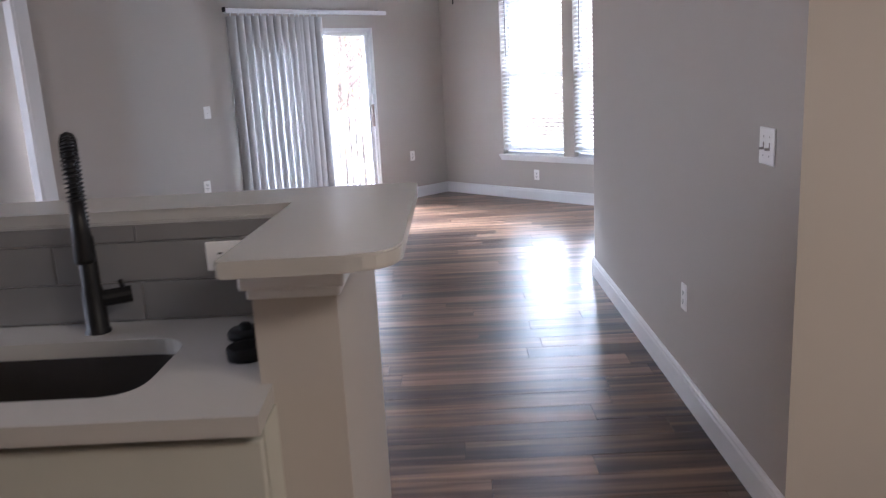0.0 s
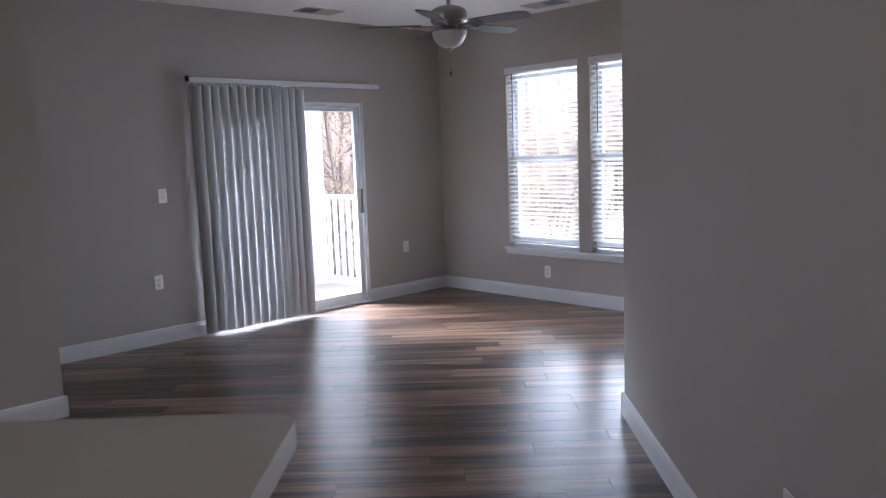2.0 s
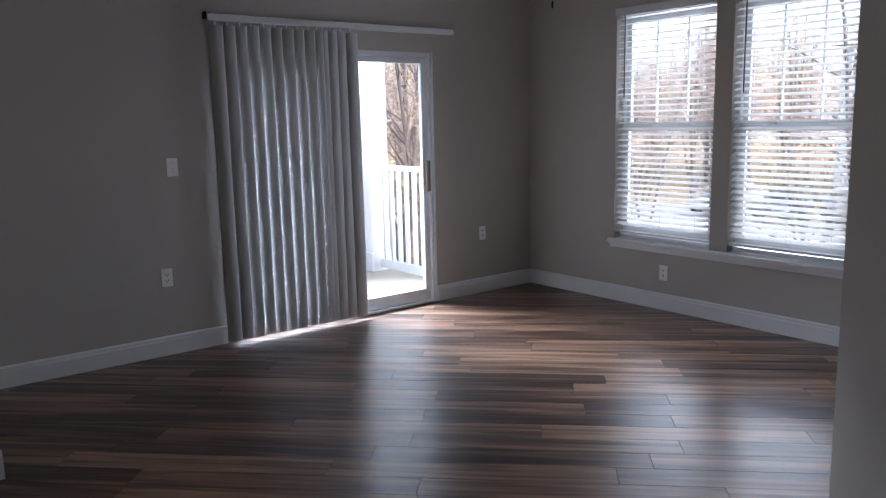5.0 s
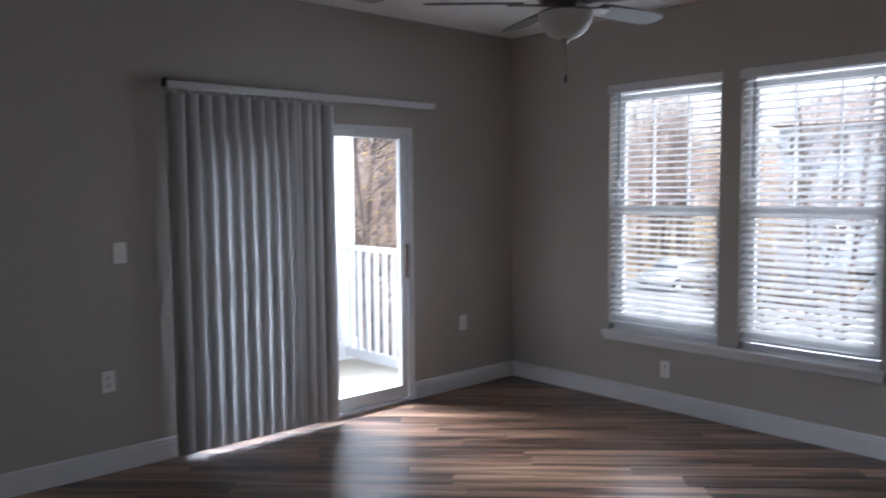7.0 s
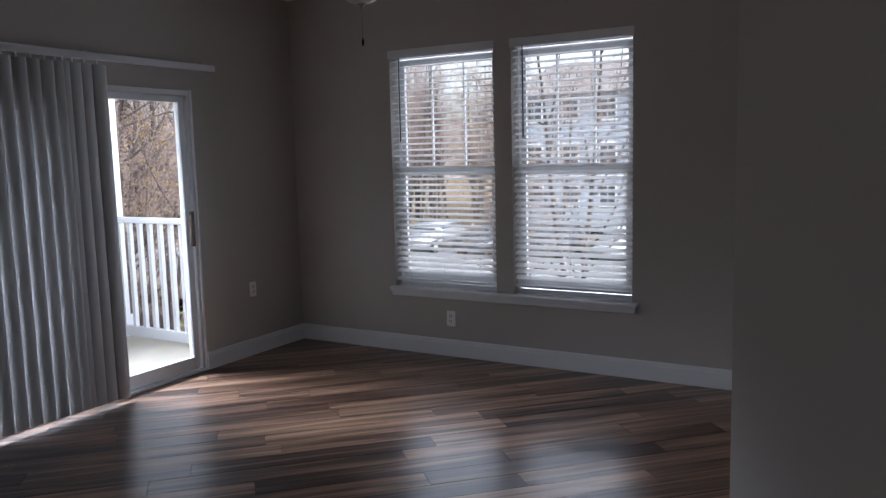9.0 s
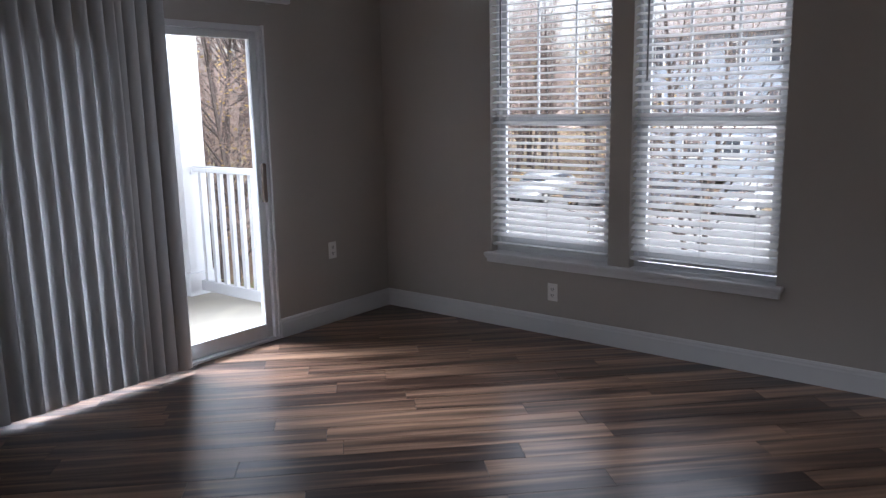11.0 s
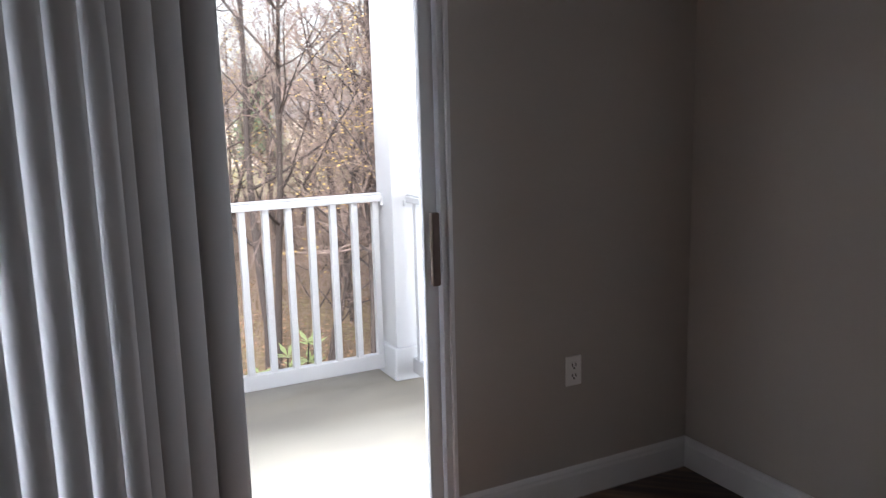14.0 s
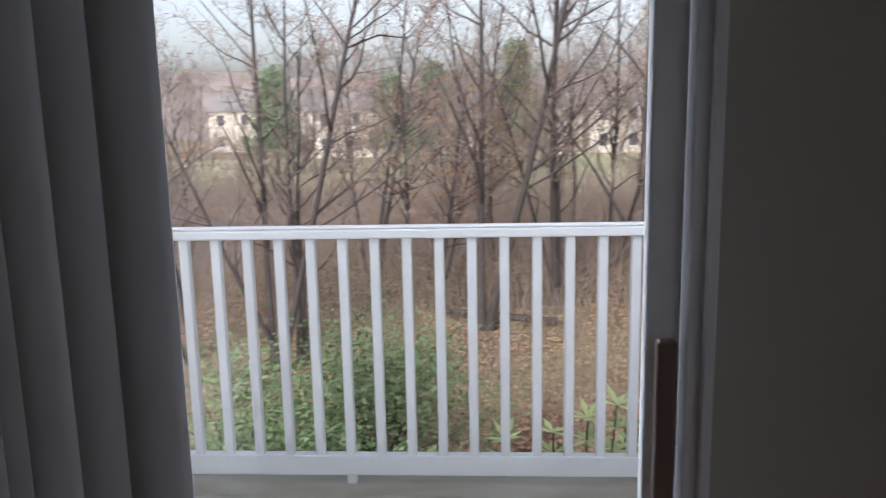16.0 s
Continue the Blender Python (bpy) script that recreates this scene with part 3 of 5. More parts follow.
# ---- wall plates ----
def wall_plate(kind, m):
    """A plate on a wall: local y points out of the wall, x sideways, z up."""
    labels = {"outlet": ("white duplex outlet plate on the greige wall", "outlet"), "switch": ("white single light switch plate on the wall", "light switch"), "double": ("white double toggle switch plate on the kitchen wall", "light switch"), "flat": ("white outlet plate set sideways in the tile backsplash", "outlet")}
    name = {"outlet": "wall_outlet", "switch": "light_switch", "double": "double_light_switch", "flat": "backsplash_outlet"}[kind]
    root = thing(name, *labels[kind], m, "wall outlets" if kind == "outlet" else "")
    wd = 0.058 if kind == "double" else 0.036
    bm = boxes((-wd, 0, -0.058, wd, 0.006, 0.058), bevel=0.003)
    part("cover_plate", bm, M_PLATE, root)
    if kind in ("outlet", "flat"):
        for z in (-0.02, 0.02):
            bm = bmesh.new()
            lathe(bm, [(0, 0.0005), (0.0165, 0.0005), (0.017, 0.0), (0.0, 0.0)], 16)
            bmesh.ops.transform(bm, matrix=Matrix.Translation((0, 0.0075, z)) @ Matrix.Rotation(radians(-90), 4, "X"), verts=bm.verts[:])
            box(bm, -0.0165, 0.005, z - 0.012, 0.0165, 0.0074, z + 0.012)
            sock = part("socket", bm, M_PLATE, root)
            part("slot", boxes((-0.0095, 0.0068, z - 0.003, -0.0055, 0.0086, z + 0.009), (0.0055, 0.0068, z - 0.003, 0.0095, 0.0086, z + 0.009), (-0.0035, 0.0068, z - 0.0125, 0.0035, 0.0086, z - 0.006)), M_SLOT, sock)
    else:
        for x in ((-0.023, 0.023) if kind == "double" else (0.0,)):
            bm = bmesh.new()
            box(bm, x - 0.0045, 0.004, -0.012, x + 0.0045, 0.0065, 0.012)
            box(bm, x - 0.0035, 0.004, -0.011, x + 0.0035, 0.02, -0.003, 0.001)
            part("toggle", bm, M_FAN if kind == "double" else M_PLATE, root)
            for z in (-0.03, 0.03):
                part("screw", tube(bmesh.new(), [(x, 0.0055, z), (x, 0.0072, z)], 0.003, 8), M_VENT, root)
    return root


NORTH = 180
wall_plate("switch", pose(-3.163, 0, 1.206, 0, 0, NORTH))
wall_plate("outlet", pose(-3.252, 0, 0.506, 0, 0, NORTH))
wall_plate("outlet", pose(-0.571, 0, 0.508, 0, 0, NORTH))
wall_plate("outlet", pose(0, -1.427, 0.284, 0, 0, 90))
wall_plate("double", KW @ pose(0, -2.976, 1.192, 0, 0, 90))
wall_plate("outlet", KW @ pose(0, -2.14, 0.462, 0, 0, 90))

# ---- ceiling fan and vent ----
FC = (-1.805, -2.0)
fan = thing("ceiling_fan", "five-blade brushed nickel ceiling fan with a frosted bowl light, at rest", "ceiling fan", pose(*FC, CEIL - 0.045))
part("canopy", lathe(bmesh.new(), [(0, 0.045), (0.072, 0.045), (0.074, 0.02), (0.066, -0.05), (0.045, -0.09), (0.025, -0.105), (0, -0.106)][::-1]), M_FAN, fan, smooth=True)
part("downrod", tube(bmesh.new(), [(0, 0, -0.1), (0, 0, -0.18)], 0.014, 12), M_FAN, fan)
part("motor_housing", lathe(bmesh.new(), [(0, -0.165), (0.05, -0.168), (0.095, -0.18), (0.128, -0.2), (0.134, -0.215), (0.134, -0.275), (0.125, -0.29), (0.1, -0.303), (0.06, -0.308), (0, -0.308)]), M_FAN, fan, smooth=True)
part("switch_housing", lathe(bmesh.new(), [(0, -0.3), (0.055, -0.3), (0.055, -0.335), (0.12, -0.34), (0.13, -0.348), (0.128, -0.352), (0, -0.352)]), M_FAN, fan, smooth=True)
part("bowl", lathe(bmesh.new(), [(0.126, -0.348), (0.128, -0.356), (0.122, -0.385), (0.105, -0.42), (0.078, -0.447), (0.045, -0.463), (0.02, -0.468), (0, -0.468)], 32), M_BOWL, fan, "frosted white glass bowl", smooth=True)
part("finial", lathe(bmesh.new(), [(0, -0.463), (0.024, -0.466), (0.022, -0.473), (0.01, -0.482), (0.007, -0.492), (0, -0.496)], 16), M_FAN, fan, smooth=True)
chain = part("pull_chain", tube(bmesh.new(), [(0, 0.0, -0.49), (0.002, 0, -0.63)], 0.0018, 5), M_FAN, fan)
part("pull_fob", lathe(bmesh.new(), [(0, -0.628), (0.004, -0.63), (0.0065, -0.645), (0.006, -0.66), (0, -0.668)], 10, 0.002), M_BLACK, chain)
blade_mesh = arm_mesh = None
for k in range(5):
    m = pose(0, 0, -0.302, 0, 0, -78 + 72 * k) @ pose(0, 0, 0, -11, 0, 0)
    if k == 0:
        bm = bmesh.new()
        prism(bm, [(0.2, -0.055), (0.3, -0.064), (0.5, -0.07), (0.6, -0.068), (0.645, -0.05), (0.66, -0.02), (0.66, 0.02), (0.645, 0.05), (0.6, 0.068), (0.5, 0.07), (0.3, 0.064), (0.2, 0.055)], -0.003, 0.003)
        ob = part("blade", bm, M_BLADE, fan, "grey-brown wooden blade")
        blade_mesh = ob.data
        bm = bmesh.new()
        prism(bm, [(0.09, -0.02), (0.16, -0.014), (0.19, -0.034), (0.245, -0.04), (0.27, -0.02), (0.27, 0.02), (0.245, 0.04), (0.19, 0.034), (0.16, 0.014), (0.09, 0.02)], -0.013, -0.004)
        oa = part("blade_arm", bm, M_FAN, ob)
        arm_mesh = oa.data
        ob.matrix_local = m
    else:
        ob = new("blade", blade_mesh)
        ob.parent = fan
        tagged(ob, "grey-brown wooden blade")
        ob.matrix_local = m
        oa = new("blade_arm", arm_mesh)
        oa.parent = ob


def ceiling_vent(x, y, turn):
    v = thing("ceiling_vent", "off-white metal air vent with two banks of slats on the ceiling", "air vent", pose(x, y, CEIL, 0, 0, turn))
    part("frame", boxes((-0.19, -0.115, -0.008, 0.19, -0.085, 0), (-0.19, 0.085, -0.008, 0.19, 0.115, 0), (-0.19, -0.085, -0.008, -0.165, 0.085, 0), (0.165, -0.085, -0.008, 0.19, 0.085, 0), (-0.008, -0.085, -0.008, 0.008, 0.085, 0)), M_VENT, v)
    part("backing", boxes((-0.165, -0.085, -0.003, 0.165, 0.085, -0.001)), M_SLOT, v)
    for s in (-1, 1):
        for i in range(8):
            xx = s * (0.022 + i * 0.019)
            bm = boxes((-0.009, -0.085, -0.0006, 0.009, 0.085, 0.0006))
            ob = part("slat", bm, M_VENT, v)
            ob.matrix_local = pose(xx, 0, -0.007, 0, s * 38, 0)
    return v


# unseen ceiling box, added only to go with the kitchen's fill
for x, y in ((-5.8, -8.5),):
    light = thing("fill_lamp_box", "white flush box added above the kitchen fill lamp, never in view", "ceiling light", pose(x, y, CEIL, 0, 0, -45), "flush ceiling lights")
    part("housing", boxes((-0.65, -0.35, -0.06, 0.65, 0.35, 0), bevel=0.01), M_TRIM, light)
ceiling_vent(-1.78, -0.365, 0)
ceiling_vent(-0.32, -1.71, 90)

# ---- kitchen peninsula ----
BZ = 1.185
bm = boxes((-0.325, -8.375, 0, -0.167, -7.69, 1.153), (-3.2, -7.90, 0, -0.325, -7.73, 1.153))
structure("wall_peninsula", bm, M_WALL, "low greige wall carrying the raised bar", KITCHEN)
bm = boxes((-0.334, -8.384, 1.078, -0.158, -7.684, 1.098), (-0.344, -8.395, 1.098, -0.148, -7.68, 1.153), bevel=0.006)
structure("trim_peninsula", bm, M_TRIM, "white moulded trim under the bar end", KITCHEN)
baseboard(kp(-0.167, -8.375), kp(-0.167, -7.69), (S2, -S2))


def rounded(pts, radii, steps=6):
    """An outline with rounded corners."""
    out = []
    n = len(pts)
    for i, (p, r) in enumerate(zip(pts, radii)):
        p, a, b = Vector(p), Vector(pts[i - 1]), Vector(pts[(i + 1) % n])
        if not r:
            out.append(tuple(p))
            continue
        da, db = (a - p).normalized(), (b - p).normalized()
        s, e = p + da * r, p + db * r
        for k in range(steps + 1):
            f = k / steps
            q = s * (1 - f) ** 2 + p * 2 * f * (1 - f) + e * f ** 2
            out.append(tuple(q))
    return out


outline = rounded([(-3.2, -7.675), (-3.2, -7.917), (-0.323, -7.917), (-0.343, -8.52), (-0.035, -8.515), (-0.035, -7.675)], [0, 0, 0.0, 0.008, 0.09, 0.03])
bm = prism(bmesh.new(), outline, BZ - 0.031, BZ)
bmesh.ops.bevel(bm, geom=[e for e in bm.edges if abs(e.verts[0].co.z - e.verts[1].co.z) < 1e-4], offset=0.004, segments=2, affect="EDGES")
bar = part("bar_top", bm, M_QUARTZ, None)
bar.matrix_world = KITCHEN
tagged(bar, "white quartz raised bar top with a rounded corner", "countertop")

# counter slab with a rounded sink cut-out
SX0, SX1, SY0, SY1 = -1.235, -0.555, -8.405, -8.07
hole = rounded([(SX0, SY0), (SX1, SY0), (SX1, SY1), (SX0, SY1)], [0.09] * 4)
outer = [(-3.2, -8.52), (-0.297, -8.52), (-0.322, -7.926), (-3.2, -7.926)]
bm = bmesh.new()
hv = {z: [bm.verts.new((x, y, z)) for x, y in hole] for z in (0.872, 0.91)}
ov = {z: [bm.verts.new((x, y, z)) for x, y in outer] for z in (0.872, 0.91)}
nh = len(hole)
for z, flip in ((0.91, False), (0.872, True)):
    q = nh // 4
    for c in range(4):
        ring = [hv[z][(c * q + i) % nh] for i in range(q)]
        nxt = hv[z][(c * q + q) % nh]
        f1 = [ov[z][c]] + ring[::-1]
        f2 = [ov[z][c], ring[-1], nxt, ov[z][(c + 1) % 4]]
        for f in (f1, [f2[0], f2[3], f2[2], f2[1]]):
            bm.faces.new(f[::-1] if flip else f)
for vs in (hv, ov):
    n = len(vs[0.91])
    for i in range(n):
        bm.faces.new((vs[0.872][i], vs[0.872][(i + 1) % n], vs[0.91][(i + 1) % n], vs[0.91][i]))
bmesh.ops.recalc_face_normals(bm, faces=bm.faces[:])
counter = part("countertop", bm, M_QUARTZ, None)
counter.matrix_world = KITCHEN
tagged(counter, "white quartz kitchen counter with a sink cut-out", "countertop")

sink = thing("kitchen_sink", "stainless steel undermount sink set in the quartz counter", "sink", KITCHEN @ pose((SX0 + SX1) / 2, (SY0 + SY1) / 2, 0.871))
bm = bmesh.new()
loops = []
for inset, z in ((-0.015, 0.0), (0.004, 0.0), (0.008, -0.17), (0.03, -0.19), (0.14, -0.2)):
    pts = rounded([(SX0 + inset, SY0 + inset), (SX1 - inset, SY0 + inset), (SX1 - inset, SY1 - inset), (SX0 + inset, SY1 - inset)], [max(0.03, 0.09 - inset)] * 4)
    loops.append([bm.verts.new((x - (SX0 + SX1) / 2, y - (SY0 + SY1) / 2, z)) for x, y in pts])
for a, b in zip(loops, loops[1:]):
    for i in range(len(a)):
        bm.faces.new((a[i], a[(i + 1) % len(a)], b[(i + 1) % len(b)], b[i]))
bm.faces.new(loops[-1])
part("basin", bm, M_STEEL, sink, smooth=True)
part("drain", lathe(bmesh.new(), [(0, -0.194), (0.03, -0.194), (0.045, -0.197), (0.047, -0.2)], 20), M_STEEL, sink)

faucet = thing("kitchen_faucet", "tall black spring-neck kitchen faucet beside the sink", "faucet", KITCHEN @ pose(-0.80, -8.0, 0.91, 0, 0, 24))
part("base", lathe(bmesh.new(), [(0.03, 0), (0.03, 0.006), (0.026, 0.01), (0.025, 0.1), (0.021, 0.115), (0.02, 0.23), (0.013, 0.24), (0, 0.24)], 20), M_BLACK, faucet, smooth=True)
bm = tube(bmesh.new(), [(0.02, 0, 0.08), (0.085, 0, 0.082)], 0.02, 14)
lever = part("lever_hub", bm, M_BLACK, faucet)
part("lever", tube(bmesh.new(), [(0.07, 0, 0.085), (0.062, -0.005, 0.12)], [0.006, 0.005], 8), M_BLACK, lever)
neck = [(0, 0, 0.23 + 0.02 * i) for i in range(8)]
neck += [(0, -0.075 * (1 - math.cos(a)), 0.385 + 0.075 * math.sin(a)) for a in [math.pi * k / 10 for k in range(1, 11)]]
neck += [(0, -0.15, 0.37), (0, -0.15, 0.33)]
part("hose", tube(bmesh.new(), neck, 0.010, 8), M_BLACK, faucet, smooth=True)
length = [0.0]
for a, b in zip(neck, neck[1:]):
    length.append(length[-1] + (Vector(b) - Vector(a)).length)
helix = []
turns = 46
for i in range(turns * 8 + 1):
    s = length[-1] * i / (turns * 8)
    j = max(k for k in range(len(length)) if length[k] <= s + 1e-9)
    j = min(j, len(neck) - 2)
    f = (s - length[j]) / (length[j + 1] - length[j])
    a, b = Vector(neck[j]), Vector(neck[j + 1])
    d = (b - a).normalized()
    sx = Vector((1, 0, 0))
    sy = d.cross(sx)
    th = 2 * math.pi * i / 8
    helix.append(a.lerp(b, f) + 0.0155 * (math.cos(th) * sx + math.sin(th) * sy))
part("spring", tube(bmesh.new(), helix, 0.0022, 4), M_BLACK, faucet)
part("spray_head", tube(bmesh.new(), [(0, -0.15, 0.34), (0, -0.15, 0.27), (0, -0.15, 0.21), (0, -0.15, 0.2)], [0.014, 0.019, 0.022, 0.02], 14), M_BLACK, faucet, smooth=True)
part("docking_arm", tube(bmesh.new(), [(0, -0.01, 0.225), (0, -0.135, 0.255)], 0.007, 8), M_BLACK, faucet)

for (a, b, tall) in ((-0.424, -8.09, True), (-0.388, -8.225, False)):
    st = thing("sink_stopper", "black rubber sink stopper lying on the counter" if tall else "black ring-shaped sink strainer lying on the counter", "sink stopper", KITCHEN @ pose(a, b, 0.91))
    if tall:
        part("flange", lathe(bmesh.new(), [(0, 0), (0.04, 0), (0.042, 0.012), (0.036, 0.02), (0, 0.02)], 20), M_RUBBER, st, smooth=True)
        part("knob", lathe(bmesh.new(), [(0.016, 0.018), (0.014, 0.03), (0.01, 0.034), (0, 0.034)], 14), M_RUBBER, st, smooth=True)
    else:
        part("rim", lathe(bmesh.new(), [(0.03, 0.0), (0.04, 0.0), (0.042, 0.024), (0.039, 0.027), (0.035, 0.025), (0.031, 0.012), (0, 0.012)], 20), M_RUBBER, st, smooth=True)

for i, (x0, x1) in enumerate(((-1.05, -0.3), (-1.82, -1.055), (-2.57, -1.825))):
    cab = thing("base_cabinet", "cream-white base cabinet with flat fronts under the counter", "cabinet", KITCHEN @ pose((x0 + x1) / 2, -8.182, 0), "base cabinets under the counter")
    h = (x1 - x0) / 2
    part("carcass", boxes((-h, -0.29, 0.1, h, 0.25, 0.655)), M_CAB, cab)
    part("plinth", boxes((-h, -0.22, 0, h, 0.29, 0.1)), M_CAB, cab)
    for row in ((-h, 0.25, 0.655, h, 0.29, 0.868), (-h, -0.29, 0.655, -h + 0.02, 0.25, 0.868), (h - 0.02, -0.29, 0.655, h, 0.25, 0.868), (-h + 0.02, -0.29, 0.655, h - 0.02, -0.27, 0.868)):
        part("panel", boxes(row), M_CAB, cab)
    part("drawer_front", boxes((-h + 0.004, -0.312, 0.69, h - 0.004, -0.292, 0.85), bevel=0.003), M_CAB, cab)
    part("door", boxes((-h + 0.004, -0.312, 0.11, -0.002, -0.292, 0.68), bevel=0.003), M_CAB, cab)
    part("door", boxes((0.002, -0.312, 0.11, h - 0.004, -0.292, 0.68), bevel=0.003), M_CAB, cab)

# tiled backsplash between the counter and the bar
bs = thing("backsplash", "grey glazed tile backsplash with pale grout behind the sink", "backsplash", KITCHEN)
part("grout", boxes((-3.2, -7.921, 0.91, -0.318, -7.902, 1.153)), M_GROUT, bs)
tile_mesh = {}
for r in range(3):
    z0 = 0.913 + r * 0.0985
    z1 = min(z0 + 0.0955, 1.15)
    x1 = -0.32
    first = 0.39 if r != 1 else 0.2
    while x1 > -2.2:
        wdt = first if first else 0.397
        first = 0
        key = (round(wdt, 3), round(z1 - z0, 3))
        if key not in tile_mesh:
            ob = part("tile", boxes((-wdt, -0.006, 0, -0.003, 0, key[1]), bevel=0.0015), M_TILE, bs)
            tile_mesh[key] = ob.data
        else:
            ob = new("tile", tile_mesh[key])
            ob.parent = bs
        ob.matrix_local = pose(x1, -7.921, z0)
        x1 -= wdt
wall_plate("flat", KITCHEN @ pose(-0.487, -7.927, 1.065, 0, 0, 180) @ pose(0, 0, 0, 0, 90, 0))


# ---- balcony ----
BF = -0.09
structure("balcony_floor", boxes((-3.85, T, BF - 0.2, -1.969, 2.165, BF), (-1.961, T, BF - 0.2, -0.09, 2.165, BF), (-1.969, T, BF - 0.2, -1.961, 2.165, BF - 0.006)), M_CONC, "stained pale concrete balcony floor with a joint")
bm = bmesh.new()
for i in range(60):
    x = -3.84 + i * 0.0625
    d = 0.20 + 0.05 * noise.noise(Vector((x * 2.5, 0, 0))) + 0.025 * noise.noise(Vector((x * 11, 3, 0)))
    vs = [bm.verts.new(p) for p in ((x, 2.055 - d, BF + 0.003), (x + 0.0625, 2.055 - d, BF + 0.003), (x + 0.0625, 2.163, BF + 0.003), (x, 2.163, BF + 0.003))]
    bm.faces.new(vs)
structure("damp_edge", bm, M_DAMP, "damp darker band of the balcony floor under the railing")

def balcony_post(x, y):
    post = thing("balcony_post", "white square balcony corner post on a wider plinth", "post", pose(x, y, BF), "balcony posts")
    part("shaft", boxes((-0.115, -0.115, 0, 0.115, 0.115, 2.77), bevel=0.006), M_PVC, post)
    part("plinth", boxes((-0.135, -0.135, 0, 0.135, 0.135, 0.2), bevel=0.01), M_PVC, post)
    for z in (1.72, 1.95, 2.2):
        part("bolt", tube(bmesh.new(), [(-0.119, -0.06, z), (-0.113, -0.06, z)], 0.007, 8), M_VENT, post)


balcony_post(-0.393, 1.93)
balcony_post(-3.69, 1.93)


def railing(m, n, pitch, length, first, foot_at=None):
    r = thing("balcony_railing", "white balcony railing with square balusters between posts", "railing", m, "balcony railings")
    part("top_rail", boxes((0, -0.035, 0.908, length, 0.035, 0.945), (0, -0.024, 0.945, length, 0.024, 0.957), bevel=0.006), M_PVC, r)
    part("bottom_rail", boxes((0, -0.022, -0.112, length, 0.022, -0.02), bevel=0.006), M_PVC, r)
    for x in (0.005, length - 0.005):
        part("bracket", boxes((x - 0.012, -0.045, 0.885, x + 0.012, 0.045, 0.925), (x - 0.01, -0.03, -0.115, x + 0.01, 0.03, -0.012), bevel=0.004), M_PVC, r)
    me = None
    for i in range(n):
        if me is None:
            ob = part("baluster", boxes((-0.019, -0.019, -0.022, 0.019, 0.019, 0.909), bevel=0.004), M_PVC, r)
            me = ob.data
        else:
            ob = new("baluster", me)
            ob.parent = r
        ob.matrix_local = pose(first + i * pitch, 0, 0)
    if foot_at is not None:
        part("foot", boxes((foot_at - 0.02, -0.02, BF - 0.062, foot_at + 0.02, 0.02, -0.11), bevel=0.003), M_PVC, r)
    return r


railing(pose(-0.508, 1.985, 0.062, 0, 0, 180), 23, 0.1305, 3.065, 0.04, 1.4755)
railing(pose(-0.393, 1.815, 0.062, 0, 0, -90), 13, 0.13, 1.665, 0.09)

# ---- outdoors ----
GZ = -3.6


def ground_height(x, y):
    d = math.hypot(x + 1, y)
    h = GZ + 0.25 * noise.noise(Vector((x * 0.15, y * 0.15, 0)))
    if y > 3:
        h -= 0.9 * math.exp(-((y - 16) / 9) ** 2)
    if d > 120:
        h += (d - 120) * 0.026
    return h


bm = bmesh.new()
rings = [0, 3, 5, 7, 9, 11, 13, 15, 18, 21, 25, 30, 36, 44, 55, 70, 90, 120, 170, 260, 420, 800, 1600, 3000]
grid = []
for r in rings:
    loop = []
    for k in range(48):
        a = 2 * math.pi * k / 48
        x, y = -1 + r * math.cos(a), r * math.sin(a)
        loop.append(bm.verts.new((x, y, ground_height(x, y) if r < 300 else GZ + 3)))
    grid.append(loop)
for a, b in zip(grid[1:], grid[2:]):
    for k in range(48):
        bm.faces.new((a[k], a[(k + 1) % 48], b[(k + 1) % 48], b[k]))
bm.faces.new(grid[1])
for v in grid[0]:
    bm.verts.remove(v)
bmesh.ops.recalc_face_normals(bm, faces=bm.faces[:])
structure("ground", bm, M_LITTER, "woodland ground covered with brown leaf litter", smooth=True)


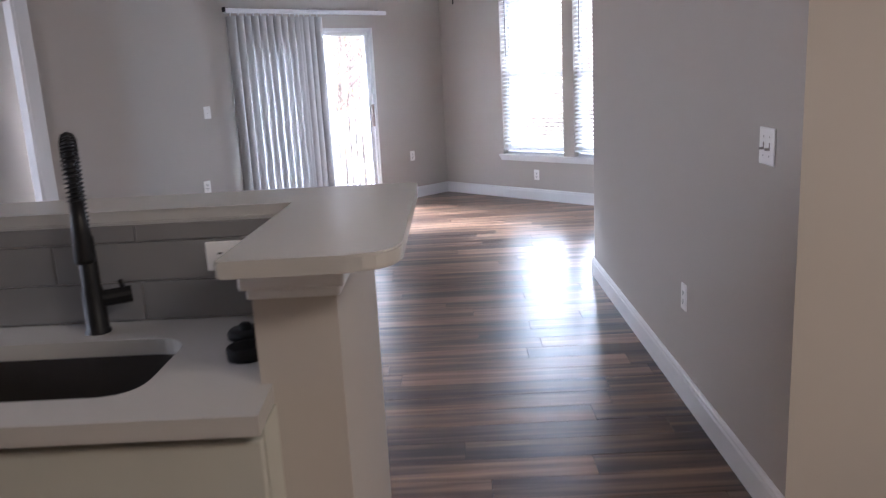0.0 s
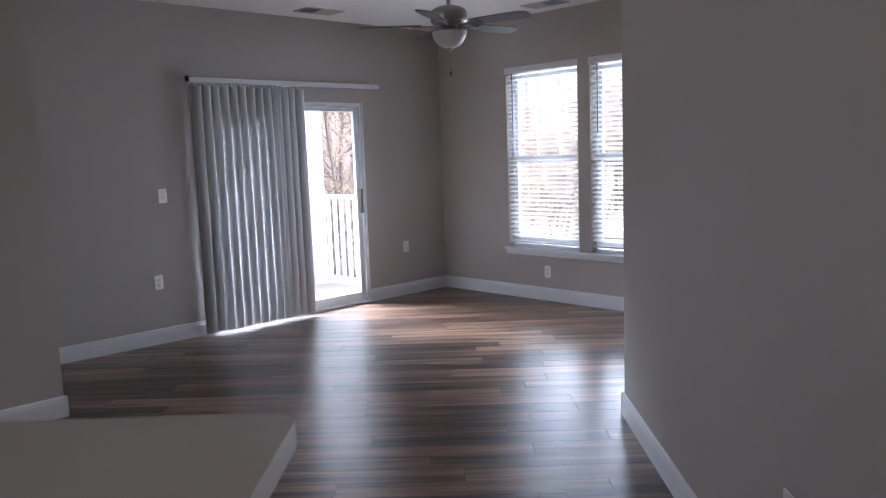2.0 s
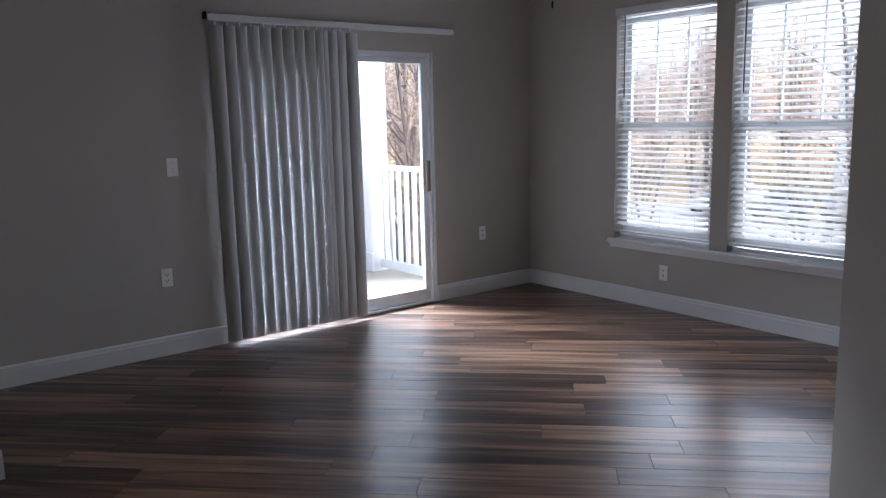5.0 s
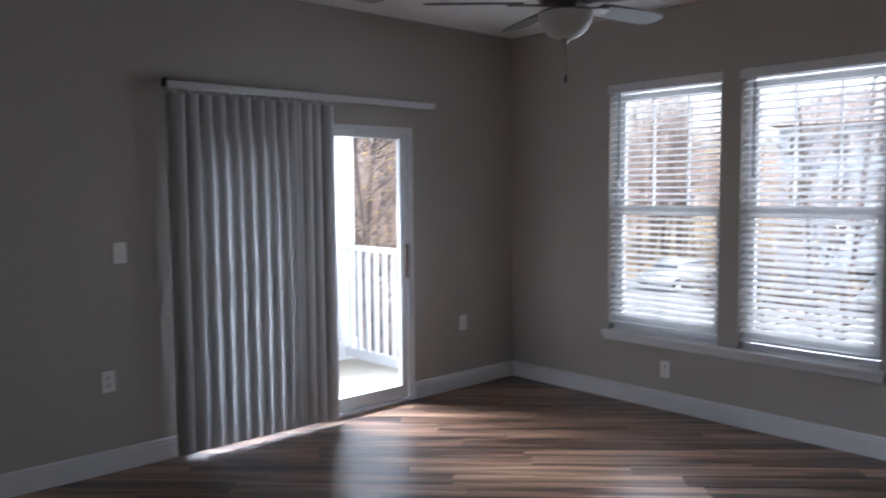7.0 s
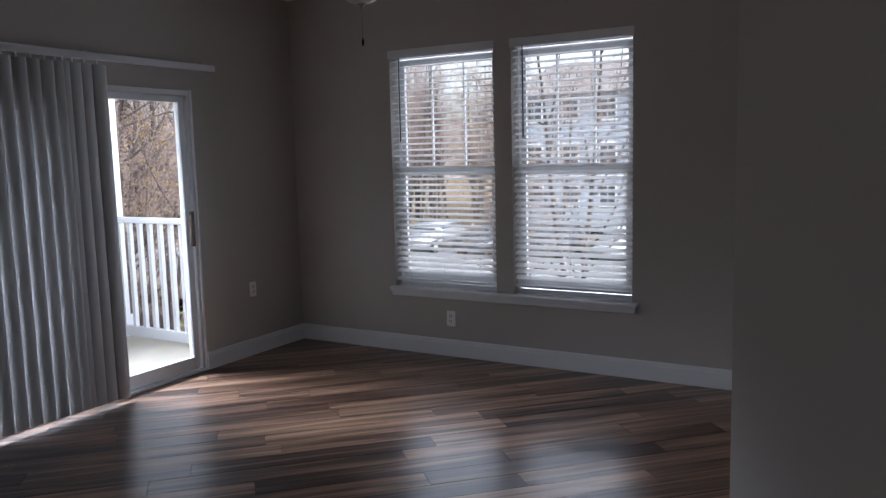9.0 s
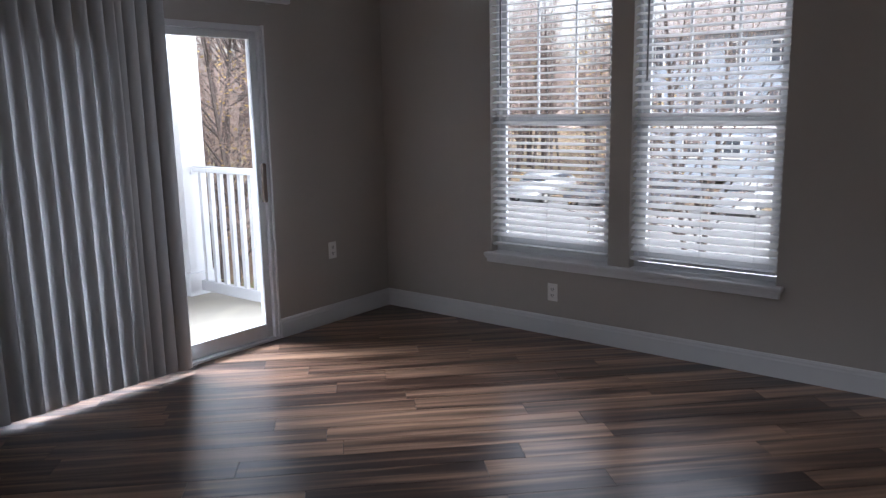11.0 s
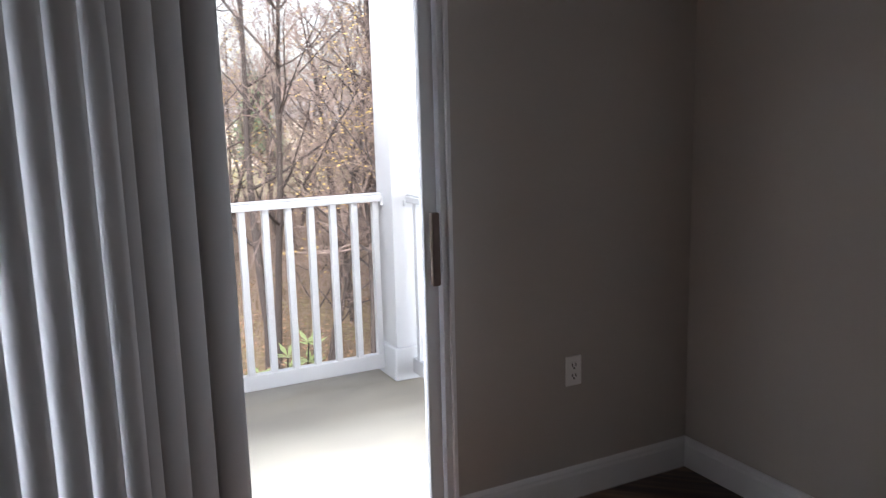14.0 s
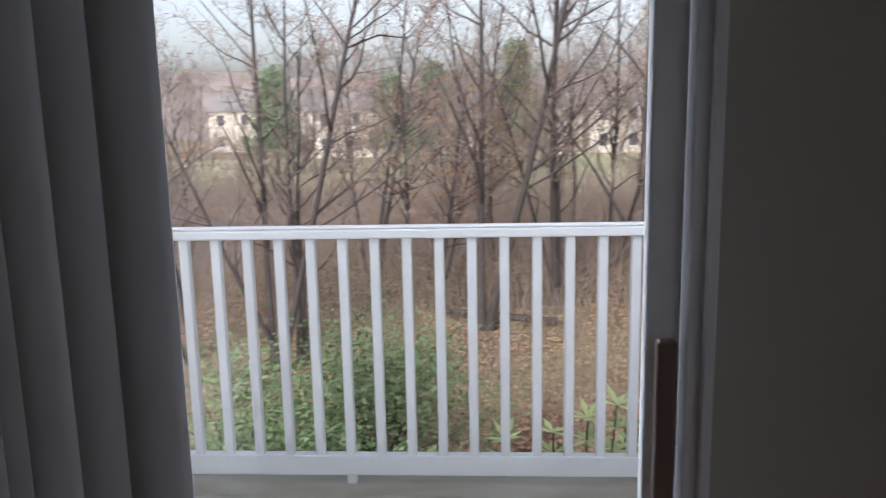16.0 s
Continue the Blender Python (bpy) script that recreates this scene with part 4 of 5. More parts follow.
def tree_meshes(seed, height, spread, forks=1):
    """Vertices and faces of a bare tree: trunk and limbs, then twigs."""
    rg = random.Random(seed)
    big, small = ([], []), ([], [])

    def rod(store, pts, radii, n):
        vs, fs = store
        base = len(vs)
        side = None
        for i, p in enumerate(pts):
            d = (pts[min(i + 1, len(pts) - 1)] - pts[max(i - 1, 0)]).normalized()
            if side is None:
                side = d.orthogonal().normalized()
            side = (side - d * side.dot(d)).normalized()
            up = d.cross(side)
            for k in range(n):
                vs.append(tuple(p + radii[i] * (math.cos(2 * math.pi * k / n) * side + math.sin(2 * math.pi * k / n) * up)))
        for i in range(len(pts) - 1):
            for k in range(n):
                a, b = base + i * n + k, base + i * n + (k + 1) % n
                fs.append((a, b, b + n, a + n))

    def bend(p, d, length, steps, wander, lift):
        pts = [p]
        for _ in range(steps):
            d = (d + Vector((rg.gauss(0, wander), rg.gauss(0, wander), rg.gauss(0, wander) + lift))).normalized()
            p = p + d * (length / steps)
            pts.append(p)
        return pts

    def grow(p, d, length, radius, level):
        steps = (8, 6, 4, 3)[level]
        pts = bend(p, d, length, steps, (0.035, 0.13, 0.2, 0.25)[level], (0.03, 0.09, 0.05, 0.02)[level])
        tip = (0.25, 0.25, 0.3, 0.5)[level]
        radii = [radius * (1 - (1 - tip) * i / steps) for i in range(steps + 1)]
        if level == 0:
            radii[0] *= 1.35
        rod(big if level < 2 else small, pts, radii, (7, 5, 3, 3)[level])
        if level == 3:
            return
        count = (rg.randint(15, 20), rg.randint(7, 10), rg.randint(5, 7))[level]
        for c in range(count):
            f = (rg.uniform(0.28, 1.0), rg.uniform(0.2, 1.0), rg.uniform(0.15, 1))[level]
            i = min(int(f * steps), steps - 1)
            q = pts[i].lerp(pts[i + 1], f * steps - i)
            axis = (pts[i + 1] - pts[i]).normalized()
            out = Vector((rg.gauss(0, 1), rg.gauss(0, 1), rg.gauss(0, 0.4))).cross(axis).normalized()
            nd = (axis * rg.uniform(0.5, 1.0) + out * rg.uniform(0.6, 1.0) * spread).normalized()
            grow(q, nd, length * (0.36, 0.45, 0.5)[level] * rg.uniform(0.6, 1.15) * (1.15 - 0.5 * f), max(radii[i] * rg.uniform(0.35, 0.6), 0.006), level + 1)

    for k in range(forks):
        lean = Vector((rg.gauss(0, 0.05 * forks), rg.gauss(0, 0.05 * forks), 1)).normalized()
        grow(Vector((0.1 * k, 0.06 * k, -0.4)), lean, height * rg.uniform(0.85, 1.05), 0.0085 * height * rg.uniform(0.9, 1.15), 0)
    return big, small


def mesh_of(name, store, material_):
    me = bpy.data.meshes.new(name)
    me.from_pydata(store[0], [], store[1])
    me.materials.append(material_)
    return me


def leaf_mesh(name, anchors, count, size, material_, seed, spread):
    """Many small bent leaves round anchor points."""
    rg = random.Random(seed)
    vs, fs = [], []
    for _ in range(count):
        p = Vector(rg.choice(anchors)) + Vector((rg.gauss(0, spread), rg.gauss(0, spread), rg.gauss(0, spread)))
        a = Vector((rg.gauss(0, 1), rg.gauss(0, 1), rg.gauss(0, 0.6))).normalized()
        b = a.orthogonal().normalized()
        s = size * rg.uniform(0.6, 1.3)
        k = len(vs)
        vs += [tuple(p), tuple(p + a * s * 0.5 + b * s * 0.28), tuple(p + a * s), tuple(p + a * s * 0.5 - b * s * 0.28)]
        fs += [(k, k + 1, k + 2), (k, k + 2, k + 3)]
    me = bpy.data.meshes.new(name)
    me.from_pydata(vs, [], fs)
    me.materials.append(material_)
    return me


kinds = []
for i, (h, sp, fk) in enumerate(((13, 1.0, 1), (11, 1.1, 2), (14, 0.9, 1), (9, 1.1, 2), (7, 1.3, 3), (12, 1.0, 2))):
    big, small = tree_meshes(20 + i, h, sp, fk)
    kinds.append((mesh_of("trunk", big, M_BARK), mesh_of("twigs", small, M_TWIG), small[0]))
leaf_kinds = [leaf_mesh("leaves", kinds[3][2], 1700, 0.07, M_YELLOW, 3, 0.1), leaf_mesh("leaves", kinds[4][2], 900, 0.08, M_ORANGE, 4, 0.12), leaf_mesh("leaves", kinds[1][2], 1100, 0.07, M_YELLOW, 5, 0.1)]


def bare_tree(kind, x, y, scale, turn, leaves=None):
    t = thing("bare_tree", "bare grey-brown winter tree with a few dead leaves" if leaves is not None else "bare grey-brown winter tree with fine twigs", "tree", pose(x, y, ground_height(x, y), 0, 0, turn) @ Matrix.Scale(scale, 4), "woods behind the balcony")
    for me, nm in ((kinds[kind][0], "trunk"), (kinds[kind][1], "crown")):
        ob = new(nm, me)
        ob.parent = t
    if leaves is not None:
        ob = new("leaves", leaf_kinds[leaves])
        ob.parent = t
    return t


rg = random.Random(11)
# the trees that stand out past the railing
for kind, x, y, s, turn, lv in ((1, -1.63, 19, 1.15, 20, None), (2, 0.5, 21, 1.0, 100, None), (4, -5.75, 16.4, 1.3, 200, None), (5, 2.2, 15.6, 1.0, 150, None), (1, -6.4, 16, 1.0, 40, 0), (3, 3.6, 13, 1.1, 10, 0),
                                (4, -3.0, 21, 1.0, 60, 0), (3, 0.8, 22, 1.0, 130, 0), (4, -8.6, 17, 1.2, 250, 1), (4, -5.2, 24, 1.4, 120, 1), (3, -1.2, 26, 1.1, 210, 0), (3, 2.6, 25, 1.1, 300, 0), (5, 5.5, 17, 1.0, 300, None), (1, 7.5, 12, 1.0, 80, 2), (3, 6.0, 9.0, 1.0, 220, 0), (0, 10.5, 14, 1.0, 310, None), (4, 9.0, 9.5, 1.1, 30, 0)):
    bare_tree(kind, x, y, s, turn, {0: 0 if kind == 3 else 2 if kind == 1 else 1, 1: 1, 2: 2}.get(lv) if lv is not None and kind in (1, 3, 4) else None)
for _ in range(18):
    a, r = rg.uniform(radians(50), radians(76)), rg.uniform(13, 34)
    bare_tree(rg.choice((1, 3, 4, 5)), -1 + r * math.cos(a), r * math.sin(a), rg.uniform(0.8, 1.1), rg.uniform(0, 360))
placed = 0
while placed < 84:
    a = rg.uniform(radians(44), radians(128))
    r = rg.uniform(22, 75)
    x, y = -1 + r * math.cos(a), r * math.sin(a)
    if y < 9:
        continue
    k = rg.randrange(6)
    lv = {1: 2, 3: 0, 4: 1}.get(k) if rg.random() < 0.8 else None
    bare_tree(k, x, y, rg.uniform(0.5, 0.78), rg.uniform(0, 360), lv)
    placed += 1


placed = 0
while placed < 50:
    # the woods on beyond the road
    a, r = rg.uniform(radians(24), radians(44)), rg.uniform(46, 80)
    bare_tree(rg.randrange(6), -1 + r * math.cos(a), r * math.sin(a), rg.uniform(0.8, 1.1), rg.uniform(0, 360))
    placed += 1


def brush(name, count, region, tall, material_, seed, label, thick=1.0):
    """A thicket of thin leaning stems."""
    rg = random.Random(seed)
    vs, fs = [], []
    for _ in range(count):
        x, y = rg.uniform(*region[0]), rg.uniform(*region[1])
        p = Vector((x, y, ground_height(x, y) - 0.05))
        d = Vector((rg.gauss(0, 0.35), rg.gauss(0, 0.35), 1)).normalized()
        ln = tall * rg.uniform(0.3, 1.1)
        r = rg.uniform(0.004, 0.012) * thick
        for _s in range(3):
            q = p + d * ln / 3
            k = len(vs)
            o = d.orthogonal().normalized() * r
            o2 = d.cross(o).normalized() * r
            vs += [tuple(p + o), tuple(p - o * 0.5 + o2), tuple(p - o * 0.5 - o2), tuple(q + o * 0.7), tuple(q - o * 0.35 + o2 * 0.7), tuple(q - o * 0.35 - o2 * 0.7)]
            fs += [(k, k + 1, k + 4, k + 3), (k + 1, k + 2, k + 5, k + 4), (k + 2, k, k + 3, k + 5)]
            p = q
            d = (d + Vector((rg.gauss(0, 0.35), rg.gauss(0, 0.35), rg.gauss(0, 0.3)))).normalized()
            r *= 0.7
    me = bpy.data.meshes.new(name)
    me.from_pydata(vs, [], fs)
    me.materials.append(material_)
    return tagged(new(name, me), label, "undergrowth", kind="stuff")


brush("saplings", 1500, ((-28, 14), (17, 46)), 4.2, M_TWIG, 7, "thin bare saplings crowding the woods", 1.6)
brush("undergrowth", 11000, ((-16, 14), (5.5, 30)), 0.9, M_BRUSH, 1, "tangled brown winter undergrowth in the woods")
brush("far_undergrowth", 12000, ((-30, 18), (20, 46)), 2.3, M_BRUSH, 2, "tangled pale brown brush further into the woods", 2.0)


def leafy_shrub(x, y, size, material_, label, count=2600, leaf=0.07, name="evergreen_shrub"):
    rg = random.Random(int(x * 31 + y * 17))
    z = ground_height(x, y)
    t = thing(name, label, "shrub", pose(x, y, z))
    bm = bmesh.new()
    anchors = []
    for k in range(16):
        d = Vector((rg.gauss(0, 0.5), rg.gauss(0, 0.5), 1)).normalized()
        p = Vector((0, 0, -0.05))
        pts = [p]
        for s in range(5):
            p = p + d * size * 0.2 * rg.uniform(0.7, 1.1)
            d = (d + Vector((rg.gauss(0, 0.25), rg.gauss(0, 0.25), 0.0))).normalized()
            pts.append(p)
            if s > 0:
                anchors += [tuple(p)] * (s + 1)
        tube(bm, pts, [0.02, 0.018, 0.015, 0.012, 0.008, 0.005], 4, cap=False)
    part("stems", bm, M_BARK, t)
    ob = new("leaves", leaf_mesh("leaves", anchors, count, leaf, material_, int(x * 7 + 90), size * 0.13))
    ob.parent = t
    return t


for sx, sy, ss, sn in ((-3.05, 10.4, 2.3, 7000), (-2.4, 8.4, 1.0, 2500), (-4.3, 9.0, 1.6, 3500), (-5.6, 10.5, 2.2, 2500), (4.4, 8.5, 2.0, 2400)):
    leafy_shrub(sx, sy, ss, M_GREEN, "dense green evergreen shrub on the slope", sn, 0.085)
leafy_shrub(0.9, 9.5, 1.3, M_RUST, "low shrub of russet dead leaves", 2200, 0.08, "russet_shrub")
leafy_shrub(-0.6, 10.5, 1.1, M_RUST, "low shrub of russet dead leaves", 2000, 0.08, "russet_shrub")
leafy_shrub(2.2, 8.0, 1.2, M_RUST, "low shrub of russet dead leaves", 2000, 0.08, "russet_shrub")

def ground_cover(name, count, region, size, material_, seed, label):
    """Loose leaves lying about on the ground."""
    rg = random.Random(seed)
    anchors = []
    while len(anchors) < count // 6:
        x, y = rg.uniform(*region[0]), region[1][0] + (region[1][1] - region[1][0]) * rg.random() ** 1.5
        if noise.noise(Vector((x * 0.3, y * 0.3, seed))) > rg.uniform(-0.5, 0.3):
            anchors.append((x, y, ground_height(x, y) + 0.16 * rg.random()))
    me = leaf_mesh(name, anchors, count, size, material_, seed, 0.09)
    return tagged(new(name, me), label, "ground cover", kind="stuff")


ground_cover("fallen_leaves", 26000, ((-14, 12), (4.5, 26)), 0.1, M_TAN, 5, "tan and russet fallen leaves on the slope")
ground_cover("low_weeds", 12000, ((-14, 12), (4.5, 26)), 0.12, M_OLIVE, 9, "olive low weeds among the leaf litter")

# broad-leaved plant that reaches up to the railing
rh = thing("rhododendron", "tall rhododendron with long pale green leaves below the railing", "shrub", pose(-0.95, 3.0, ground_height(-0.95, 3.0)))
bm = bmesh.new()
lv = bmesh.new()
z0 = ground_height(-0.95, 3.0)
for k, (dx, dy, top) in enumerate(((0.08, -0.08, 3.42), (0.23, -0.1, 3.5), (-0.1, 0.0, 3.3), (-0.36, 0.0, 3.26), (0.33, 0.1, 3.42), (0.2, 0.2, 3.25), (1.25, -0.35, 3.4), (1.6, -0.8, 3.5))):
    pts = [(dx * f + 0.04 * math.sin(5 * f + k) * (1 - f), dy * f, (top + GZ - z0) * f) for f in (0, 0.25, 0.5, 0.75, 1.0)]
    tube(bm, pts, [0.018, 0.015, 0.012, 0.009, 0.006], 5)
    for whorl in range(3):
        c = Vector(pts[-1]) - Vector((0, 0, 0.13 * whorl))
        for j in range(7):
            a = 2 * math.pi * (j + 0.4 * whorl) / 7 + k
            d = Vector((math.cos(a), math.sin(a), rg.uniform(-0.1, 0.7))).normalized()
            s = Vector((-math.sin(a), math.cos(a), 0)) * 0.02
            ln = rg.uniform(0.09, 0.15)
            p = [c, c + d * ln * 0.5 + s, c + d * ln, c + d * ln * 0.5 - s]
            vs = [lv.verts.new(q) for q in p]
            mid = lv.verts.new(c + d * ln * 0.5 - Vector((0, 0, 0.006)))
            for q0, q1 in ((0, 1), (1, 2), (2, 3), (3, 0)):
                lv.faces.new((vs[q0], vs[q1], mid))
part("stems", bm, M_BARK, rh)
M_RHODO = material("rhododendron_leaf", (0.38, 0.46, 0.20), 0.5, vary=0.2, scale=8, island=0.4, translucent=0.25)
part("leaves", lv, M_RHODO, rh)

# fallen log
log = part("fallen_log", tube(bmesh.new(), [(-1.6, 0, 0.32), (-0.6, 0.1, 0.3), (0.5, 0.05, 0.27), (1.7, 0.2, 0.22)], [0.07, 0.09, 0.1, 0.08], 8), M_BARK)
log.matrix_world = pose(-1.3, 19.4, ground_height(-1.3, 19.4), 0, 0, -16)
tagged(log, "fallen grey log lying on the leaf litter", "log")


def pine(x, y, h, seed):
    rg = random.Random(seed)
    t = thing("pine_tree", "dark green pine rising among the bare trees", "tree", pose(x, y, ground_height(x, y)), "pines in the woods")
    part("trunk", tube(bmesh.new(), [(0, 0, -0.3), (0.1, 0, h * 0.5), (0, 0.1, h)], [0.2, 0.13, 0.03], 7), M_BARK, t)
    anchors = []
    for k in range(70):
        f = rg.uniform(0.3, 1.0)
        a = rg.uniform(0, 6.283)
        for s in (0.3, 0.55, 0.8, 1.0):
            r = (1.05 - f) * h * 0.36 * s
            anchors.append((r * math.cos(a), r * math.sin(a), f * h - 0.25 * r))
    ob = new("crown", leaf_mesh("crown", anchors, 9000, 0.3, M_PINE, seed, 0.35))
    ob.parent = t


for i, (x, y, h) in enumerate(((-5.6, 60, 8), (0.8, 60, 9.2), (-9.5, 66, 7.5), (14, 64, 8), (-18, 60, 8), (24, 60, 9))):
    pine(x, y, h, 50 + i)


# houses on the far slope
def house(x, y, w, d, h, turn, roof_h, mat):
    z = GZ - 0.4
    hs = thing("house", "two-storey beige house seen far through the trees", "house", pose(x, y, z, 0, 0, turn), "houses beyond the woods")
    part("wall", boxes((-w / 2, -d / 2, -1, w / 2, d / 2, h)), mat, hs)
    bm = bmesh.new()
    o = 0.35
    pts = [(-w / 2 - o, -d / 2 - o, h), (w / 2 + o, -d / 2 - o, h), (w / 2 + o, d / 2 + o, h), (-w / 2 - o, d / 2 + o, h), (-w / 2 - o, 0, h + roof_h), (w / 2 + o, 0, h + roof_h)]
    v = [bm.verts.new(p) for p in pts]
    for f in ((0, 1, 5, 4), (2, 3, 4, 5), (0, 4, 3), (1, 2, 5), (3, 2, 1, 0)):
        bm.faces.new([v[i] for i in f])
    part("roof", bm, M_ROOF, hs)
    for zz in (1.1, 3.7):
        n = max(2, int(w / 2.6))
        for i in range(n):
            xx = -w / 2 + w * (i + 0.5) / n
            win = part("window", boxes((xx - 0.5, -d / 2 - 0.03, zz, xx + 0.5, -d / 2 - 0.002, zz + 1.4)), M_TRIM, hs)
            part("pane", boxes((xx - 0.43, -d / 2 - 0.045, zz + 0.08, xx + 0.43, -d / 2 - 0.031, zz + 1.32)), M_PANE, win)
    return hs


for r in ((-16, 86, 10, 8, 5.2, 10, 2.0), (-6, 90, 8, 8, 5.2, -8, 2.2), (3, 84, 9, 8, 5.2, 12, 2.4), (8.5, 92, 8, 8, 5.2, -14, 2.4), (14, 86, 9, 9, 5.2, -6, 2.4), (24, 88, 10, 8, 5.2, 8, 2.2), (38, 96, 11, 8, 5.2, 8, 2.2), (-30, 100, 12, 9, 5.4, 0, 2.4)):
    house(*r, M_HOUSE)
structure("lawn", boxes((-40, 44, GZ - 0.5, 60, 80, GZ + 0.1)), M_GRASS, "strip of green lawn before the far houses")


# wooded hill along the skyline
def skyline(radius, base, top, a0, a1, seed, mat):
    bm = bmesh.new()
    n = 260
    cols = []
    for i in range(n + 1):
        a = radians(a0 + (a1 - a0) * i / n)
        hgt = top + 2.0 * noise.noise(Vector((i * 0.03, seed, 0))) + 1.4 * noise.noise(Vector((i * 0.21, seed, 3))) + 0.9 * noise.noise(Vector((i * 0.7, seed, 7)))
        col = []
        for j in range(7):
            f = j / 6
            r = radius + 14 * f + 2.5 * noise.noise(Vector((i * 0.5, j * 0.9, seed)))
            col.append(bm.verts.new((r * math.cos(a), r * math.sin(a), base + (hgt - base) * math.sin(f * math.pi / 2))))
        cols.append(col)
    for a, b in zip(cols, cols[1:]):
        for j in range(6):
            bm.faces.new((a[j], b[j], b[j + 1], a[j + 1]))
    return structure("backdrop", bm, mat, "brown wooded hill on the skyline, haze put into its colour")


skyline(135, -5, 8.0, -60, 150, 2.0, M_HILL)

# ---- street side, east of the windows ----
EZ = GZ + 0.35
structure("road", boxes((17, -60, EZ - 0.3, 30, 30, EZ + 0.02)), M_ASPH, "pale grey parking road")
structure("pavement", boxes((14.8, -60, EZ - 0.3, 17, 30, EZ + 0.14)), M_CONC, "pale concrete walk with a kerb")
structure("lawn_bank", boxes((2.0, -30, EZ - 0.5, 14.8, 9, EZ + 0.03)), M_GRASS, "thin green lawn bank beside the road")
structure("clay_patch", boxes((7.0, -2.5, EZ - 0.3, 11.0, 3.2, EZ + 0.05)), M_DIRT, "bare orange clay patch in the lawn")


def apartment(x, y, w, d, storeys, turn):
    b = thing("apartment_building", "blue-grey sided apartment building with a red brick bay", "building", pose(x, y, EZ, 0, 0, turn), "apartment buildings across the road")
    h = storeys * 2.9
    part("ground_floor_wall", boxes((0, -w / 2, -0.5, d, w / 2, 2.9)), M_BLUE, b)
    part("brick_bay", boxes((-0.35, -w / 2 + 1.0, -0.5, -0.1, -w / 2 + 5.5, 4.4)), M_BRICK, b, "red brick entrance bay")
    part("upper_wall", boxes((0.05, -w / 2 + 0.05, 2.9, d - 0.05, w / 2 - 0.05, h)), M_BLUE, b)
    part("band", boxes((-0.06, -w / 2 - 0.06, 2.85, d, w / 2 + 0.06, 3.05)), M_TRIM, b)
    bm = bmesh.new()
    pts = [(-0.5, -w / 2 - 0.5, h), (d + 0.5, -w / 2 - 0.5, h), (d + 0.5, w / 2 + 0.5, h), (-0.5, w / 2 + 0.5, h), (d / 2, -w / 2 + 1, h + 2.6), (d / 2, w / 2 - 1, h + 2.6)]
    v = [bm.verts.new(p) for p in pts]
    for f in ((0, 4, 5, 3), (1, 2, 5, 4), (0, 1, 4), (3, 5, 2), (0, 3, 2, 1)):
        bm.faces.new([v[i] for i in f])
    part("roof", bm, M_ROOF, b)
    n = int(w / 2.4)
    for s in range(storeys):
        for i in range(n):
            yy = -w / 2 + w * (i + 0.5) / n
            z = s * 2.9 + 0.9
            x0 = 0.0 if s == 0 else 0.05
            win = part("window", boxes((x0 - 0.06, yy - 0.6, z, x0 - 0.002, yy + 0.6, z + 1.5)), M_TRIM, b)
            part("pane", boxes((x0 - 0.075, yy - 0.5, z + 0.1, x0 - 0.061, yy - 0.03, z + 1.4), (x0 - 0.075, yy + 0.03, z + 0.1, x0 - 0.061, yy + 0.5, z + 1.4)), M_PANE, win)


apartment(47, 7.5, 23, 12, 3, 6)


def car(x, y, turn, paint, label):
    c = thing("parked_car", label, "car", pose(x, y, EZ + 0.02, 0, 0, turn), "parked cars by the road")
    bm = bmesh.new()
    side = [(-2.2, 0.35), (2.15, 0.35), (2.2, 0.62), (2.0, 0.8), (1.15, 0.9), (0.55, 1.38), (-0.95, 1.42), (-1.75, 0.98), (-2.2, 0.9)]
    lo = [bm.verts.new((px, -0.86 + 0.12 * max(0, (pz - 0.85)) * 2, pz)) for px, pz in side]
    hi = [bm.verts.new((px, 0.86 - 0.12 * max(0, (pz - 0.85)) * 2, pz)) for px, pz in side]
    bm.faces.new(lo)
    bm.faces.new(hi[::-1])
    n = len(side)
    for i in range(n):
        bm.faces.new((lo[i], hi[i], hi[(i + 1) % n], lo[(i + 1) % n]))
    bmesh.ops.recalc_face_normals(bm, faces=bm.faces[:])
    bmesh.ops.bevel(bm, geom=bm.edges[:], offset=0.06, segments=2, affect="EDGES")
    part("body", bm, paint, c, smooth=True)
    part("side_windows", boxes((-1.35, -0.80, 0.98, 0.6, 0.80, 1.3), bevel=0.05), M_PANE, c)
    part("windscreen", boxes((0.62, -0.62, 0.98, 0.98, 0.62, 1.16), bevel=0.04), M_PANE, c)
    for wx in (-1.35, 1.35):
        for wy in (-0.8, 0.8):
            wh = part("wheel", tube(bmesh.new(), [(wx, wy - 0.1, 0.32), (wx, wy + 0.1, 0.32)], 0.32, 16), M_TYRE, c)
            part("rim", tube(bmesh.new(), [(wx, wy - 0.105, 0.32), (wx, wy + 0.105, 0.32)], 0.2, 12), M_VENT, wh)
    return c


